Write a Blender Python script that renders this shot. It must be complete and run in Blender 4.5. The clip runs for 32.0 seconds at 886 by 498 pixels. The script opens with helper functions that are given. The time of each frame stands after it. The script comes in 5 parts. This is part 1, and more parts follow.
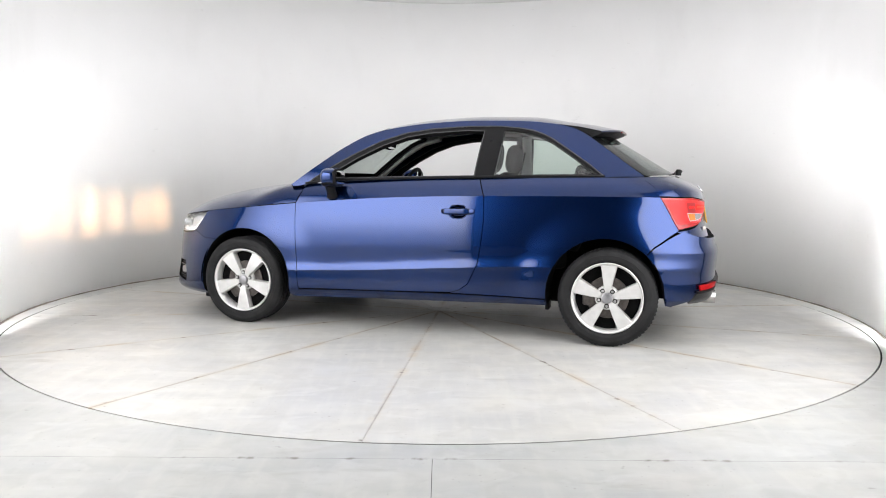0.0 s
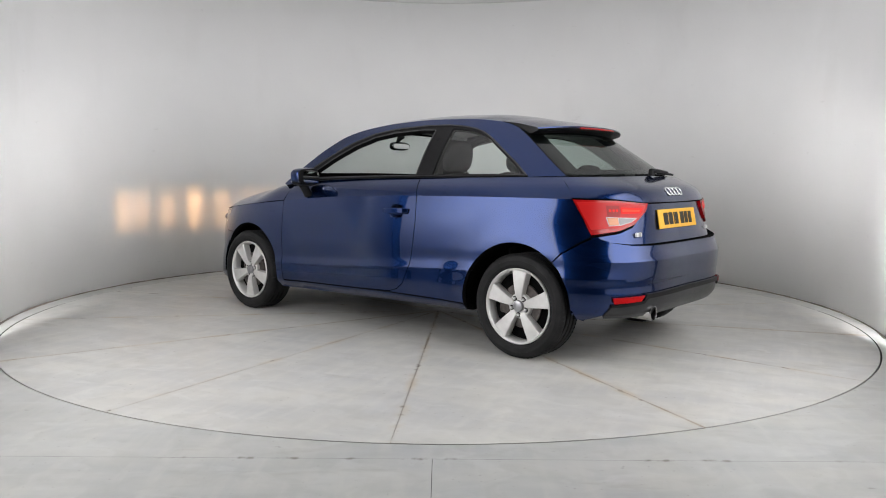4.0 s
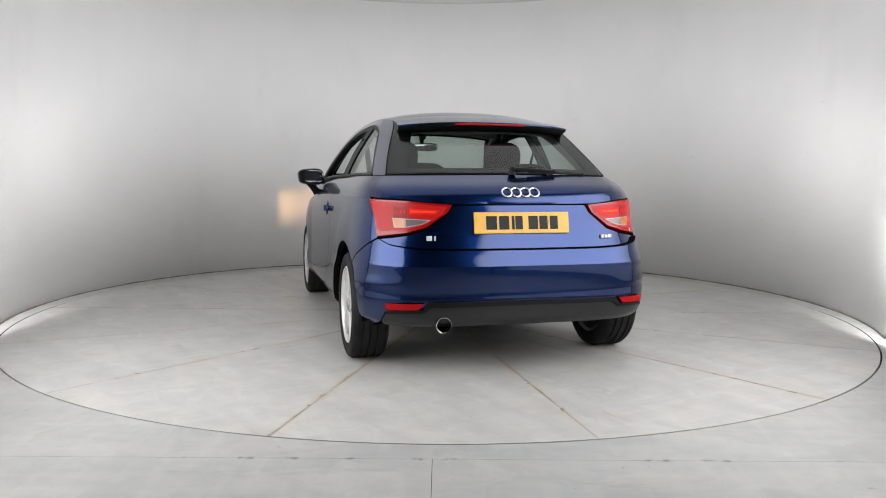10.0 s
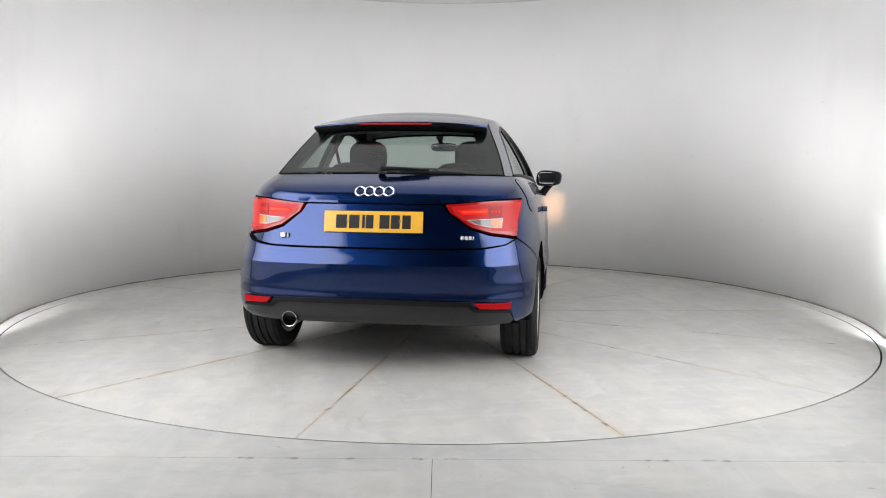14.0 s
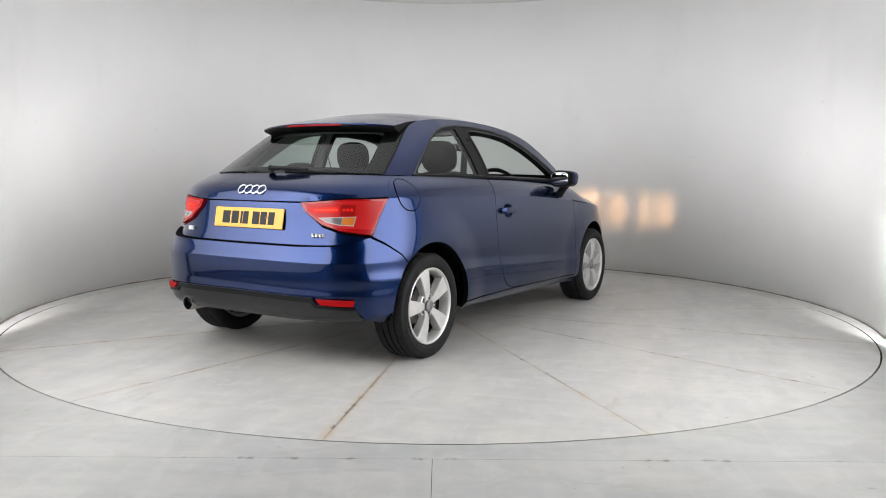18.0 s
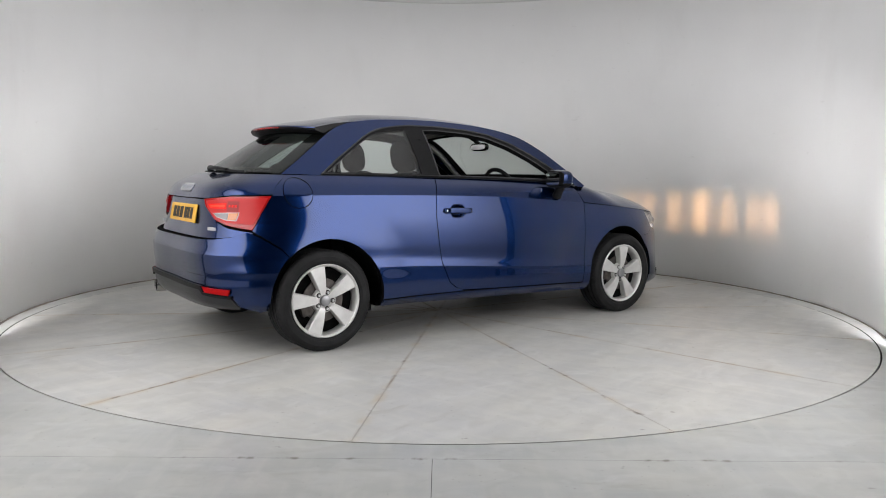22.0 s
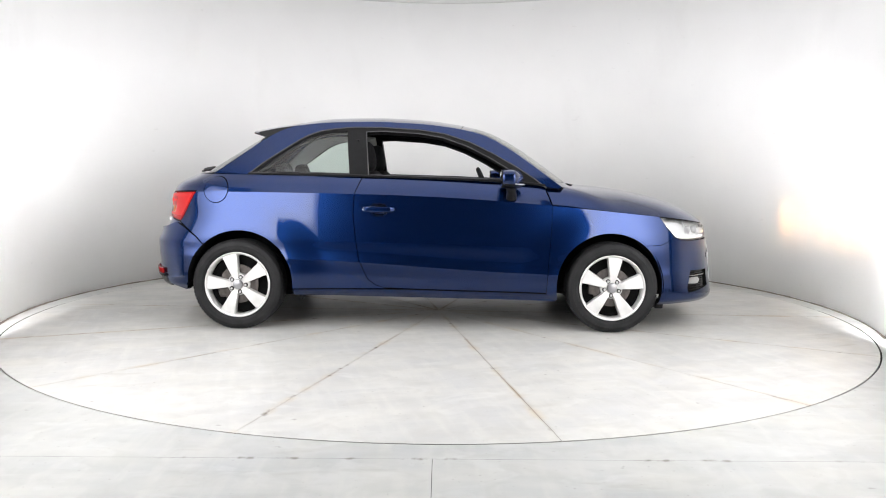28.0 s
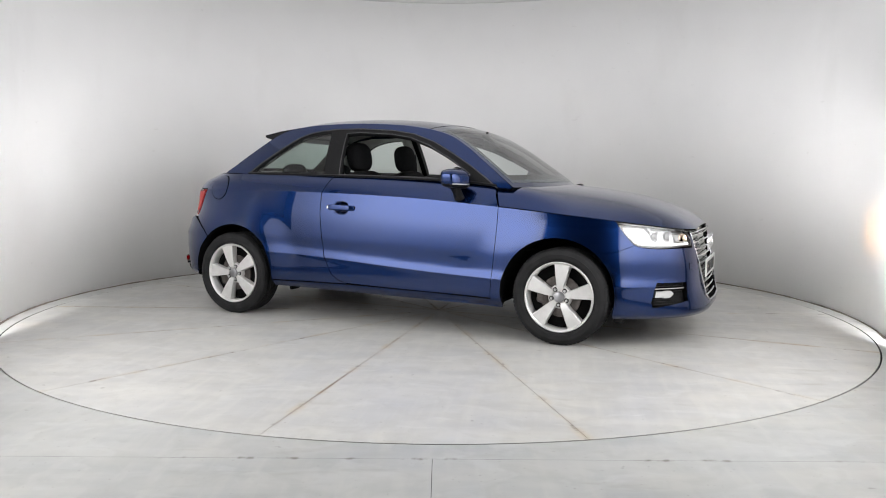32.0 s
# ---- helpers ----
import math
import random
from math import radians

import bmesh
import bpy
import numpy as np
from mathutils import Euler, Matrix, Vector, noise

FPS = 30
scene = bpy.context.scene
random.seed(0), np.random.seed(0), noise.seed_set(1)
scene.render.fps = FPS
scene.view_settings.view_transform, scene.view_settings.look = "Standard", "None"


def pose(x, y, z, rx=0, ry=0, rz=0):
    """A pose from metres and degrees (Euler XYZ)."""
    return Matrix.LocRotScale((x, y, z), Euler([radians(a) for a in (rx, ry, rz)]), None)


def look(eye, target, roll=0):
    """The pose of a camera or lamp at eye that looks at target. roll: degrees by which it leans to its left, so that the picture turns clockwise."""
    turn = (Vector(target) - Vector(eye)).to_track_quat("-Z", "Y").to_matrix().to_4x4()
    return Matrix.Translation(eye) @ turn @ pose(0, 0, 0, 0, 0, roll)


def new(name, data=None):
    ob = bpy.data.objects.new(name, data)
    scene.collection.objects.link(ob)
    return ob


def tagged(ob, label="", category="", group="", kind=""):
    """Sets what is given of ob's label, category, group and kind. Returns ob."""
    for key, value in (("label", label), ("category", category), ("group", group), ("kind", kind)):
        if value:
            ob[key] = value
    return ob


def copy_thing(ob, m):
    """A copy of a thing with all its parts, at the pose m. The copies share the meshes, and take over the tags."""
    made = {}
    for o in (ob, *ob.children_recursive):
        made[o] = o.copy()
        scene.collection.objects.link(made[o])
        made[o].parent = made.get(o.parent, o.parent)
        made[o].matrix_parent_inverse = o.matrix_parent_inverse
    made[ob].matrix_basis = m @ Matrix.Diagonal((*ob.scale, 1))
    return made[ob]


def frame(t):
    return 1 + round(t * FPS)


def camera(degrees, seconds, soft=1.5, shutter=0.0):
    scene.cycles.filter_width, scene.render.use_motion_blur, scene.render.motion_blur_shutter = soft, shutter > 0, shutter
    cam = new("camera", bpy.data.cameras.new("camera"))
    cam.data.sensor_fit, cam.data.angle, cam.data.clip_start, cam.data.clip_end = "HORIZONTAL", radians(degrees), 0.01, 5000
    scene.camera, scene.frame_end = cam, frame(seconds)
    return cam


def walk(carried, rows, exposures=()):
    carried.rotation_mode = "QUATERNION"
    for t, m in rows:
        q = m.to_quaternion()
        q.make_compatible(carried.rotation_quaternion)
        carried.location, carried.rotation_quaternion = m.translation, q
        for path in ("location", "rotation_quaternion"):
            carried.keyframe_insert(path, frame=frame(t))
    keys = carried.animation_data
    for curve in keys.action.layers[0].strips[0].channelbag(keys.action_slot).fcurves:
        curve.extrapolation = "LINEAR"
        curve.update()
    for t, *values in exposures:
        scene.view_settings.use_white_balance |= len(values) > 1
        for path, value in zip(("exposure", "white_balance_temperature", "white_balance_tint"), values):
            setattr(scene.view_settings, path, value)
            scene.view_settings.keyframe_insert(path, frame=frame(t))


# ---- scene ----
from mathutils.geometry import delaunay_2d_cdt

# ---- camera: a fixed tripod in front of the turntable ----
cam = camera(59.22, 32.0, soft=1.0)
EYE = (0.014, -5.856, 1.042)
AIM = (EYE[0] + math.sin(radians(0.15)) * math.cos(radians(5.589)),
       EYE[1] + math.cos(radians(0.15)) * math.cos(radians(5.589)),
       EYE[2] - math.sin(radians(5.589)))
EXPOSURES = [(0, 1.31), (1, 1.08), (2, 0.85), (3, 0.69), (4.5, 0.65), (6, 0.7), (9, 0.73), (11, 0.87), (13, 1.01), (15, 0.93), (17, 0.86), (19, 0.85), (21, 0.63), (23, 0.53), (25, 0.65), (26.5, 1.18), (28, 1.39), (30, 1.41), (31, 1.19), (32, 0.88)]
walk(cam, [(0, look(EYE, AIM, 0.444)), (32, look(EYE, AIM, 0.444))], EXPOSURES)

# turntable: one steady clockwise turn
TURN_START, TURN_RATE = 163.69, -5.8808
CAR_OFFSET = (-0.081, 0.053)
DISC_R, WALL_R, WALL_C = 2.935, 3.07, 0.14
WALL_H = 2.95

# ---- world and lights ----
world = bpy.data.worlds.new("hall_dark")
world.use_nodes = True
world.node_tree.nodes["Background"].inputs[0].default_value = (0.5, 0.55, 0.6, 1)
world.node_tree.nodes["Background"].inputs[1].default_value = 0.02
scene.world = world


# ---- materials ----
def material(name, color, rough=0.5, metal=0.0, coat=0.0, spec=0.5, vary=0.0, scale=8.0, bump=0.0, bump_scale=200.0,
             emit=None, power=0.0, trans=0.0, ior=1.45, coat_rough=0.03):
    m = bpy.data.materials.new(name)
    m.use_nodes = True
    nt = m.node_tree
    b = nt.nodes["Principled BSDF"]
    b.inputs["Base Color"].default_value = (*color, 1)
    b.inputs["Roughness"].default_value = rough
    b.inputs["Metallic"].default_value = metal
    b.inputs["Coat Weight"].default_value = coat
    b.inputs["Coat Roughness"].default_value = coat_rough
    b.inputs["Specular IOR Level"].default_value = spec
    b.inputs["Transmission Weight"].default_value = trans
    b.inputs["IOR"].default_value = ior
    if emit:
        b.inputs["Emission Color"].default_value = (*emit, 1)
        b.inputs["Emission Strength"].default_value = power
    if vary or bump:
        co = nt.nodes.new("ShaderNodeTexCoord")
    if vary:
        n1 = nt.nodes.new("ShaderNodeTexNoise")
        n1.inputs["Scale"].default_value = scale
        n1.inputs["Detail"].default_value = 8
        nt.links.new(co.outputs["Object"], n1.inputs["Vector"])
        ramp = nt.nodes.new("ShaderNodeValToRGB")
        lo, hi = [c * (1 - vary) for c in color], [min(1, c * (1 + vary)) for c in color]
        ramp.color_ramp.elements[0].position, ramp.color_ramp.elements[1].position = 0.3, 0.7
        ramp.color_ramp.elements[0].color, ramp.color_ramp.elements[1].color = (*lo, 1), (*hi, 1)
        nt.links.new(n1.outputs["Fac"], ramp.inputs[0])
        nt.links.new(ramp.outputs[0], b.inputs["Base Color"])
    if bump:
        n2 = nt.nodes.new("ShaderNodeTexNoise")
        n2.inputs["Scale"].default_value = bump_scale
        n2.inputs["Detail"].default_value = 4
        nt.links.new(co.outputs["Object"], n2.inputs["Vector"])
        bp = nt.nodes.new("ShaderNodeBump")
        bp.inputs["Strength"].default_value = bump
        bp.inputs["Distance"].default_value = 0.002
        nt.links.new(n2.outputs["Fac"], bp.inputs["Height"])
        nt.links.new(bp.outputs[0], b.inputs["Normal"])
    return m


def thin_glass(name, tint, gloss_min=0.06, rough=0.0):
    """A pane: tinted see-through with a mirror coat that grows at grazing angles."""
    m = bpy.data.materials.new(name)
    m.use_nodes = True
    nt = m.node_tree
    nt.nodes.remove(nt.nodes["Principled BSDF"])
    out = nt.nodes["Material Output"]
    tr, gl, mix, fr = (nt.nodes.new(k) for k in ("ShaderNodeBsdfTransparent", "ShaderNodeBsdfGlossy", "ShaderNodeMixShader", "ShaderNodeLayerWeight"))
    tr.inputs[0].default_value = (*tint, 1)
    gl.inputs["Roughness"].default_value = rough
    fr.inputs[0].default_value = 0.5
    pw, ad = nt.nodes.new("ShaderNodeMath"), nt.nodes.new("ShaderNodeMath")
    pw.operation, ad.operation = "POWER", "MULTIPLY_ADD"
    pw.inputs[1].default_value = 4.5
    ad.inputs[1].default_value, ad.inputs[2].default_value = 0.9, gloss_min
    nt.links.new(fr.outputs["Facing"], pw.inputs[0])
    nt.links.new(pw.outputs[0], ad.inputs[0])
    nt.links.new(ad.outputs[0], mix.inputs[0])
    nt.links.new(tr.outputs[0], mix.inputs[1])
    nt.links.new(gl.outputs[0], mix.inputs[2])
    nt.links.new(mix.outputs[0], out.inputs[0])
    return m


PAINT = material("blue_metallic_paint", (0.0012, 0.0165, 0.086), 0.25, 0.92, coat=0.75, coat_rough=0.02, vary=0.04, scale=3)
BLACK = material("black_plastic", (0.005, 0.005, 0.0055), 0.42, spec=0.2, vary=0.2, scale=30, bump=0.15, bump_scale=600)
GLOSS_BLACK = material("gloss_black", (0.006, 0.006, 0.007), 0.12, coat=0.6)
DARK = material("dark_underside", (0.004, 0.004, 0.004), 0.9, spec=0.05)
FRIT = material("black_glass_edge", (0.003, 0.003, 0.003), 0.5, spec=0.2)
GREY_PLASTIC = material("grey_valance_plastic", (0.011, 0.0115, 0.013), 0.30, vary=0.12, scale=20, bump=0.2, bump_scale=500)
RUBBER = material("tyre_rubber", (0.013, 0.013, 0.0135), 0.7, spec=0.25, vary=0.35, scale=12, bump=0.3, bump_scale=160)
ALLOY = material("silver_alloy", (0.60, 0.595, 0.58), 0.42, 0.40, vary=0.06, scale=25, coat=0.3)
MIRROR = material("mirror_silver", (0.80, 0.81, 0.82), 0.02, 1.0)
CHROME = material("chrome", (0.80, 0.81, 0.82), 0.14, 1.0)
DARK_CHROME = material("sooty_chrome", (0.45, 0.44, 0.43), 0.22, 1.0)
BOLT = material("bolt_steel", (0.62, 0.62, 0.62), 0.3, 0.8)
STEEL = material("brake_steel", (0.09, 0.08, 0.075), 0.45, 0.8, vary=0.3, scale=40)
FABRIC = material("seat_fabric", (0.009, 0.009, 0.010), 0.9, spec=0.2, vary=0.25, scale=60, bump=0.5, bump_scale=400)
TRIM = material("interior_trim", (0.008, 0.008, 0.009), 0.6, spec=0.2, vary=0.15, scale=30, bump=0.3, bump_scale=300)
LINING = material("roof_lining", (0.38, 0.38, 0.37), 0.9, vary=0.05, scale=50)
GLASS = thin_glass("window_glass", (0.78, 0.86, 0.82), 0.075)
SCREEN_GLASS = thin_glass("windscreen_glass", (0.80, 0.87, 0.84), 0.15)
TINT = thin_glass("tinted_rear_glass", (0.52, 0.60, 0.57), 0.035)
LENS = thin_glass("clear_lens", (0.97, 0.97, 0.97))
RED = material("red_lens", (0.26, 0.004, 0.005), 0.25, coat=0.2)
RED_DEEP = material("red_lens_deep", (0.30, 0.005, 0.006), 0.25, spec=0.10)
RED_BRIGHT = material("red_light_bar", (0.66, 0.016, 0.012), 0.3, spec=0.10)
# brighter than the outer lens: the luminous centre is put into the colour
RED_MID = material("red_inner_lens", (0.38, 0.008, 0.008), 0.35, spec=0.3)
RED_CELL = material("red_lens_cell", (0.22, 0.004, 0.004), 0.3, spec=0.3)
RED_GLOW = material("orange_red_core", (0.80, 0.055, 0.022), 0.3, spec=0.2)
CLEAR_GREY = material("clear_grey_lens", (0.13, 0.12, 0.12), 0.12, coat=0.6)
DRL = material("running_light_glow", (0.8, 0.8, 0.8), 0.3, emit=(1.0, 0.97, 0.93), power=0.25)
LAMP_WHITE = material("lamp_housing", (0.58, 0.58, 0.58), 0.3, 0.15, coat=0.5)
BULB = material("warm_bulb", (1, 0.8, 0.5), 0.5, emit=(1.0, 0.55, 0.24), power=48000)
WHITE_PLATE = material("white_plate", (0.75, 0.75, 0.73), 0.35, coat=0.5)
AMBER = material("amber_lens", (0.42, 0.13, 0.02), 0.15, coat=0.5)
WHITE_LENS = material("white_lens", (0.38, 0.33, 0.33), 0.15, coat=0.3)
REFLECTOR = material("lamp_reflector", (0.42, 0.42, 0.42), 0.40, 0.6)
YELLOW = material("yellow_plate", (0.62, 0.335, 0.02), 0.4, coat=0.3, vary=0.05, scale=20)
INK = material("plate_ink", (0.010, 0.010, 0.010), 0.5, spec=0.3)
WALL_PAINT = material("white_wall_paint", (0.86, 0.857, 0.85), 0.75, spec=0.15, vary=0.025, scale=1.2, bump=0.08, bump_scale=25)


def scuffed(m, dark):
    """Adds sparse small marks and faint smears to a painted wall."""
    nt = m.node_tree
    b = nt.nodes["Principled BSDF"]
    old = b.inputs["Base Color"].links[0].from_socket
    co = nt.nodes.new("ShaderNodeTexCoord")
    for scale, lo, hi, most, stretch in ((9, .70, .76, .14, (1, 1, 2.5)), (38, .745, .77, .16, (1, 1, 1)), (1.7, .60, .78, .10, (1, 1, .4))):
        mp, n, r, x = (nt.nodes.new(k) for k in ("ShaderNodeMapping", "ShaderNodeTexNoise", "ShaderNodeMapRange", "ShaderNodeMix"))
        mp.inputs["Scale"].default_value = stretch
        n.inputs["Scale"].default_value, n.inputs["Detail"].default_value = scale, 5
        for key, v in (("From Min", lo), ("From Max", hi), ("To Max", most)):
            r.inputs[key].default_value = v
        x.data_type = "RGBA"
        nt.links.new(co.outputs["Object"], mp.inputs[0])
        nt.links.new(mp.outputs[0], n.inputs["Vector"])
        nt.links.new(n.outputs["Fac"], r.inputs["Value"])
        nt.links.new(r.outputs[0], x.inputs["Factor"])
        a, c = [k for k in x.inputs if k.type == "RGBA"]
        nt.links.new(old, a)
        c.default_value = (*dark, 1)
        old = [o for o in x.outputs if o.type == "RGBA"][0]
    nt.links.new(old, b.inputs["Base Color"])


scuffed(WALL_PAINT, (0.42, 0.40, 0.37))
HALL_PAINT = material("hall_grey", (0.15, 0.152, 0.158), 0.8, vary=0.3, scale=1.5)
# tube of the lights added to whiten the wall edges
TUBE = material("light_tube", (0.9, 0.9, 0.9), 0.5, emit=(1.0, 0.99, 1.005), power=440)


def glowing_cloth(name, power):
    """Diffuser cloth of a light panel: brightest in its middle, fading to the bottom and the ends."""
    m = material(name, (0.8, 0.8, 0.8), 0.6, emit=(1.0, 0.99, 1.005), power=power)
    nt = m.node_tree
    co, sep = nt.nodes.new("ShaderNodeTexCoord"), nt.nodes.new("ShaderNodeSeparateXYZ")
    nt.links.new(co.outputs["Object"], sep.inputs[0])

    def fade(sock, a, b, least=0.0):
        r = nt.nodes.new("ShaderNodeMapRange")
        r.interpolation_type = "SMOOTHSTEP"
        r.inputs["To Min"].default_value = least
        r.inputs["From Min"].default_value, r.inputs["From Max"].default_value = a, b
        nt.links.new(sock, r.inputs["Value"])
        return r.outputs[0]

    def times(a, b):
        x = nt.nodes.new("ShaderNodeMath")
        x.operation = "MULTIPLY"
        for i, v in enumerate((a, b)):
            if isinstance(v, float):
                x.inputs[i].default_value = v
            else:
                nt.links.new(v, x.inputs[i])
        return x.outputs[0]
    k = times(times(fade(sep.outputs["Z"], 0.35, 1.05, 0.10), fade(sep.outputs["Z"], 2.70, 2.30)), times(fade(sep.outputs["X"], 2.99, 2.80), fade(sep.outputs["X"], 0.0, 1.0, 0.35)))
    nt.links.new(times(k, float(power)), nt.nodes["Principled BSDF"].inputs["Emission Strength"])
    return m


PANEL_LIGHT = glowing_cloth("light_panel_cloth", 2.9)


def luminous_ceiling(name, power):
    """Stretched cloth lit from above, dimmer towards its rim."""
    m = material(name, (0.6, 0.6, 0.6), 0.6, emit=(1.0, 0.99, 1.005), power=power)
    nt = m.node_tree
    co, ln = nt.nodes.new("ShaderNodeTexCoord"), nt.nodes.new("ShaderNodeVectorMath")
    mp = nt.nodes.new("ShaderNodeMapping")
    mp.inputs["Scale"].default_value = (1, 1, 0)
    ln.operation = "LENGTH"
    r = nt.nodes.new("ShaderNodeMapRange")
    r.interpolation_type = "SMOOTHSTEP"
    for key, v in (("From Min", 0.8), ("From Max", 3.0), ("To Min", power), ("To Max", power * 0.30)):
        r.inputs[key].default_value = v
    nt.links.new(co.outputs["Object"], mp.inputs[0])
    nt.links.new(mp.outputs[0], ln.inputs[0])
    nt.links.new(ln.outputs["Value"], r.inputs["Value"])
    nt.links.new(r.outputs[0], nt.nodes["Principled BSDF"].inputs["Emission Strength"])
    return m


CEILING_PAINT = luminous_ceiling("luminous_ceiling", 0.34)


def concrete(name, base, disc):
    """Pale worn floor paint: cloudy tone, scuffs, dark specks, stains and chips along its joints."""
    m = bpy.data.materials.new(name)
    m.use_nodes = True
    nt = m.node_tree
    b = nt.nodes["Principled BSDF"]
    co = nt.nodes.new("ShaderNodeTexCoord")

    def tex(scale, detail=6, stretch=None, dist=0.0):
        n = nt.nodes.new("ShaderNodeTexNoise")
        n.inputs["Scale"].default_value, n.inputs["Detail"].default_value = scale, detail
        n.inputs["Distortion"].default_value = dist
        if stretch:
            mp = nt.nodes.new("ShaderNodeMapping")
            mp.inputs["Scale"].default_value = stretch
            nt.links.new(co.outputs["Object"], mp.inputs[0])
            nt.links.new(mp.outputs[0], n.inputs["Vector"])
        else:
            nt.links.new(co.outputs["Object"], n.inputs["Vector"])
        return n.outputs["Fac"]

    def ramp(fac, a, b_, ca, cb):
        r = nt.nodes.new("ShaderNodeValToRGB")
        r.color_ramp.elements[0].position, r.color_ramp.elements[1].position = a, b_
        r.color_ramp.elements[0].color, r.color_ramp.elements[1].color = (*ca, 1), (*cb, 1)
        nt.links.new(fac, r.inputs[0])
        return r.outputs[0]

    def mix(fac, a, c2):
        x = nt.nodes.new("ShaderNodeMix")
        x.data_type = "RGBA"
        nt.links.new(fac, x.inputs["Factor"])
        for sock, v in (("A", a), ("B", c2)):
            i = [k for k in x.inputs if k.name == sock and k.type == "RGBA"][0]
            if isinstance(v, tuple):
                i.default_value = (*v, 1)
            else:
                nt.links.new(v, i)
        return [o for o in x.outputs if o.type == "RGBA"][0]

    def calc(op, a, b=0.0, c=0.0):
        x = nt.nodes.new("ShaderNodeMath")
        x.operation = op
        for k, v in enumerate((a, b, c)):
            if isinstance(v, (int, float)):
                x.inputs[k].default_value = v
            else:
                nt.links.new(v, x.inputs[k])
        return x.outputs[0]

    def near(dist, width):
        r = nt.nodes.new("ShaderNodeMapRange")
        r.interpolation_type = "SMOOTHSTEP"
        r.inputs["From Min"].default_value, r.inputs["From Max"].default_value = width, width * 0.15
        nt.links.new(dist, r.inputs["Value"])
        return r.outputs[0]

    grey = lambda v: (v, v, v)
    tone = ramp(tex(0.9, 5), 0.25, 0.75, tuple(c * k for c, k in zip(base, (0.88, 0.89, 0.91))), tuple(c * 1.06 for c in base))
    cloud = ramp(tex(3.2, 6), 0.35, 0.75, grey(0), grey(0.65))
    tone = mix(cloud, tone, tuple(c * k for c, k in zip(base, (1.15, 1.12, 1.03))))
    streak = ramp(tex(1.6, 6, (0.7, 3.2, 1.0)), 0.40, 0.78, grey(0), grey(0.75))
    tone = mix(streak, tone, tuple(c * k for c, k in zip(base, (0.74, 0.755, 0.79))))
    brush = ramp(tex(2.4, 6, (7.0, 0.8, 1.0)), 0.48, 0.80, grey(0), grey(0.60))
    tone = mix(brush, tone, tuple(c * k for c, k in zip(base, (1.14, 1.13, 1.08))))
    speck = ramp(tex(16, 4), 0.71, 0.75, grey(0), grey(0.55))
    tone = mix(speck, tone, (0.10, 0.085, 0.07))
    pin = ramp(tex(55, 2), 0.70, 0.74, grey(0), grey(0.45))
    tone = mix(pin, tone, (0.13, 0.11, 0.09))
    smear = calc("MULTIPLY", ramp(tex(5.5, 5, (0.45, 1.6, 1.0)), 0.60, 0.72, grey(0), grey(0.7)), ramp(tex(1.1, 3), 0.45, 0.65, grey(0.15), grey(1)))
    tone = mix(smear, tone, tuple(c * k for c, k in zip(base, (0.66, 0.62, 0.56))))
    mottle = ramp(tex(7.5, 9, dist=0.6), 0.46, 0.66, grey(0), grey(0.42))
    tone = mix(mottle, tone, tuple(c * k for c, k in zip(base, (0.80, 0.79, 0.77))))
    bloom = ramp(tex(4.2, 8, (1.0, 1.5, 1.0), 1.2), 0.55, 0.70, grey(0), grey(0.45))
    tone = mix(bloom, tone, tuple(c * k for c, k in zip(base, (1.16, 1.17, 1.17))))
    sep = nt.nodes.new("ShaderNodeSeparateXYZ")
    nt.links.new(co.outputs["Object"], sep.inputs[0])
    sx, sy = sep.outputs["X"], sep.outputs["Y"]
    if disc:
        # rust that crept out of the radial joints
        ang = calc("ARCTAN2", sy, sx)
        fold = calc("PINGPONG", calc("ADD", ang, 20 * math.pi / 7 - radians(7.2)), math.pi / 14)
        rad = calc("SQRT", calc("ADD", calc("MULTIPLY", sx, sx), calc("MULTIPLY", sy, sy)))
        d = calc("MULTIPLY", fold, rad)
        wide = calc("MULTIPLY", near(d, 0.045), ramp(tex(4.5, 7), 0.47, 0.68, grey(0), grey(0.6)))
        tone = mix(wide, tone, (0.42, 0.32, 0.19))
        thin = calc("MULTIPLY", near(d, 0.015), calc("MULTIPLY", ramp(tex(2.6, 8), 0.40, 0.60, grey(0.1), grey(0.8)), ramp(tex(0.7, 2), 0.40, 0.62, grey(0.25), grey(1))))
        tone = mix(thin, tone, (0.23, 0.165, 0.095))
        chip = calc("MULTIPLY", near(d, 0.022), ramp(tex(11, 5), 0.60, 0.66, grey(0), grey(0.85)))
        tone = mix(chip, tone, (0.10, 0.075, 0.05))
    else:
        # chipped paint along the cross joint
        d = calc("ABSOLUTE", calc("SUBTRACT", sy, -3.095))
        chip = calc("MULTIPLY", near(d, 0.020), ramp(tex(17, 6, (1.0, 0.6, 1.0)), 0.57, 0.66, grey(0), grey(0.8)))
        tone = mix(chip, tone, (0.12, 0.10, 0.075))
    nt.links.new(tone, b.inputs["Base Color"])
    rough = ramp(tex(2.4, 5), 0.3, 0.7, grey(0.30), grey(0.44))
    nt.links.new(rough, b.inputs["Roughness"])
    bp = nt.nodes.new("ShaderNodeBump")
    bp.inputs["Strength"].default_value, bp.inputs["Distance"].default_value = 0.05, 0.002
    nt.links.new(tex(30, 3), bp.inputs["Height"])
    nt.links.new(bp.outputs[0], b.inputs["Normal"])
    return m


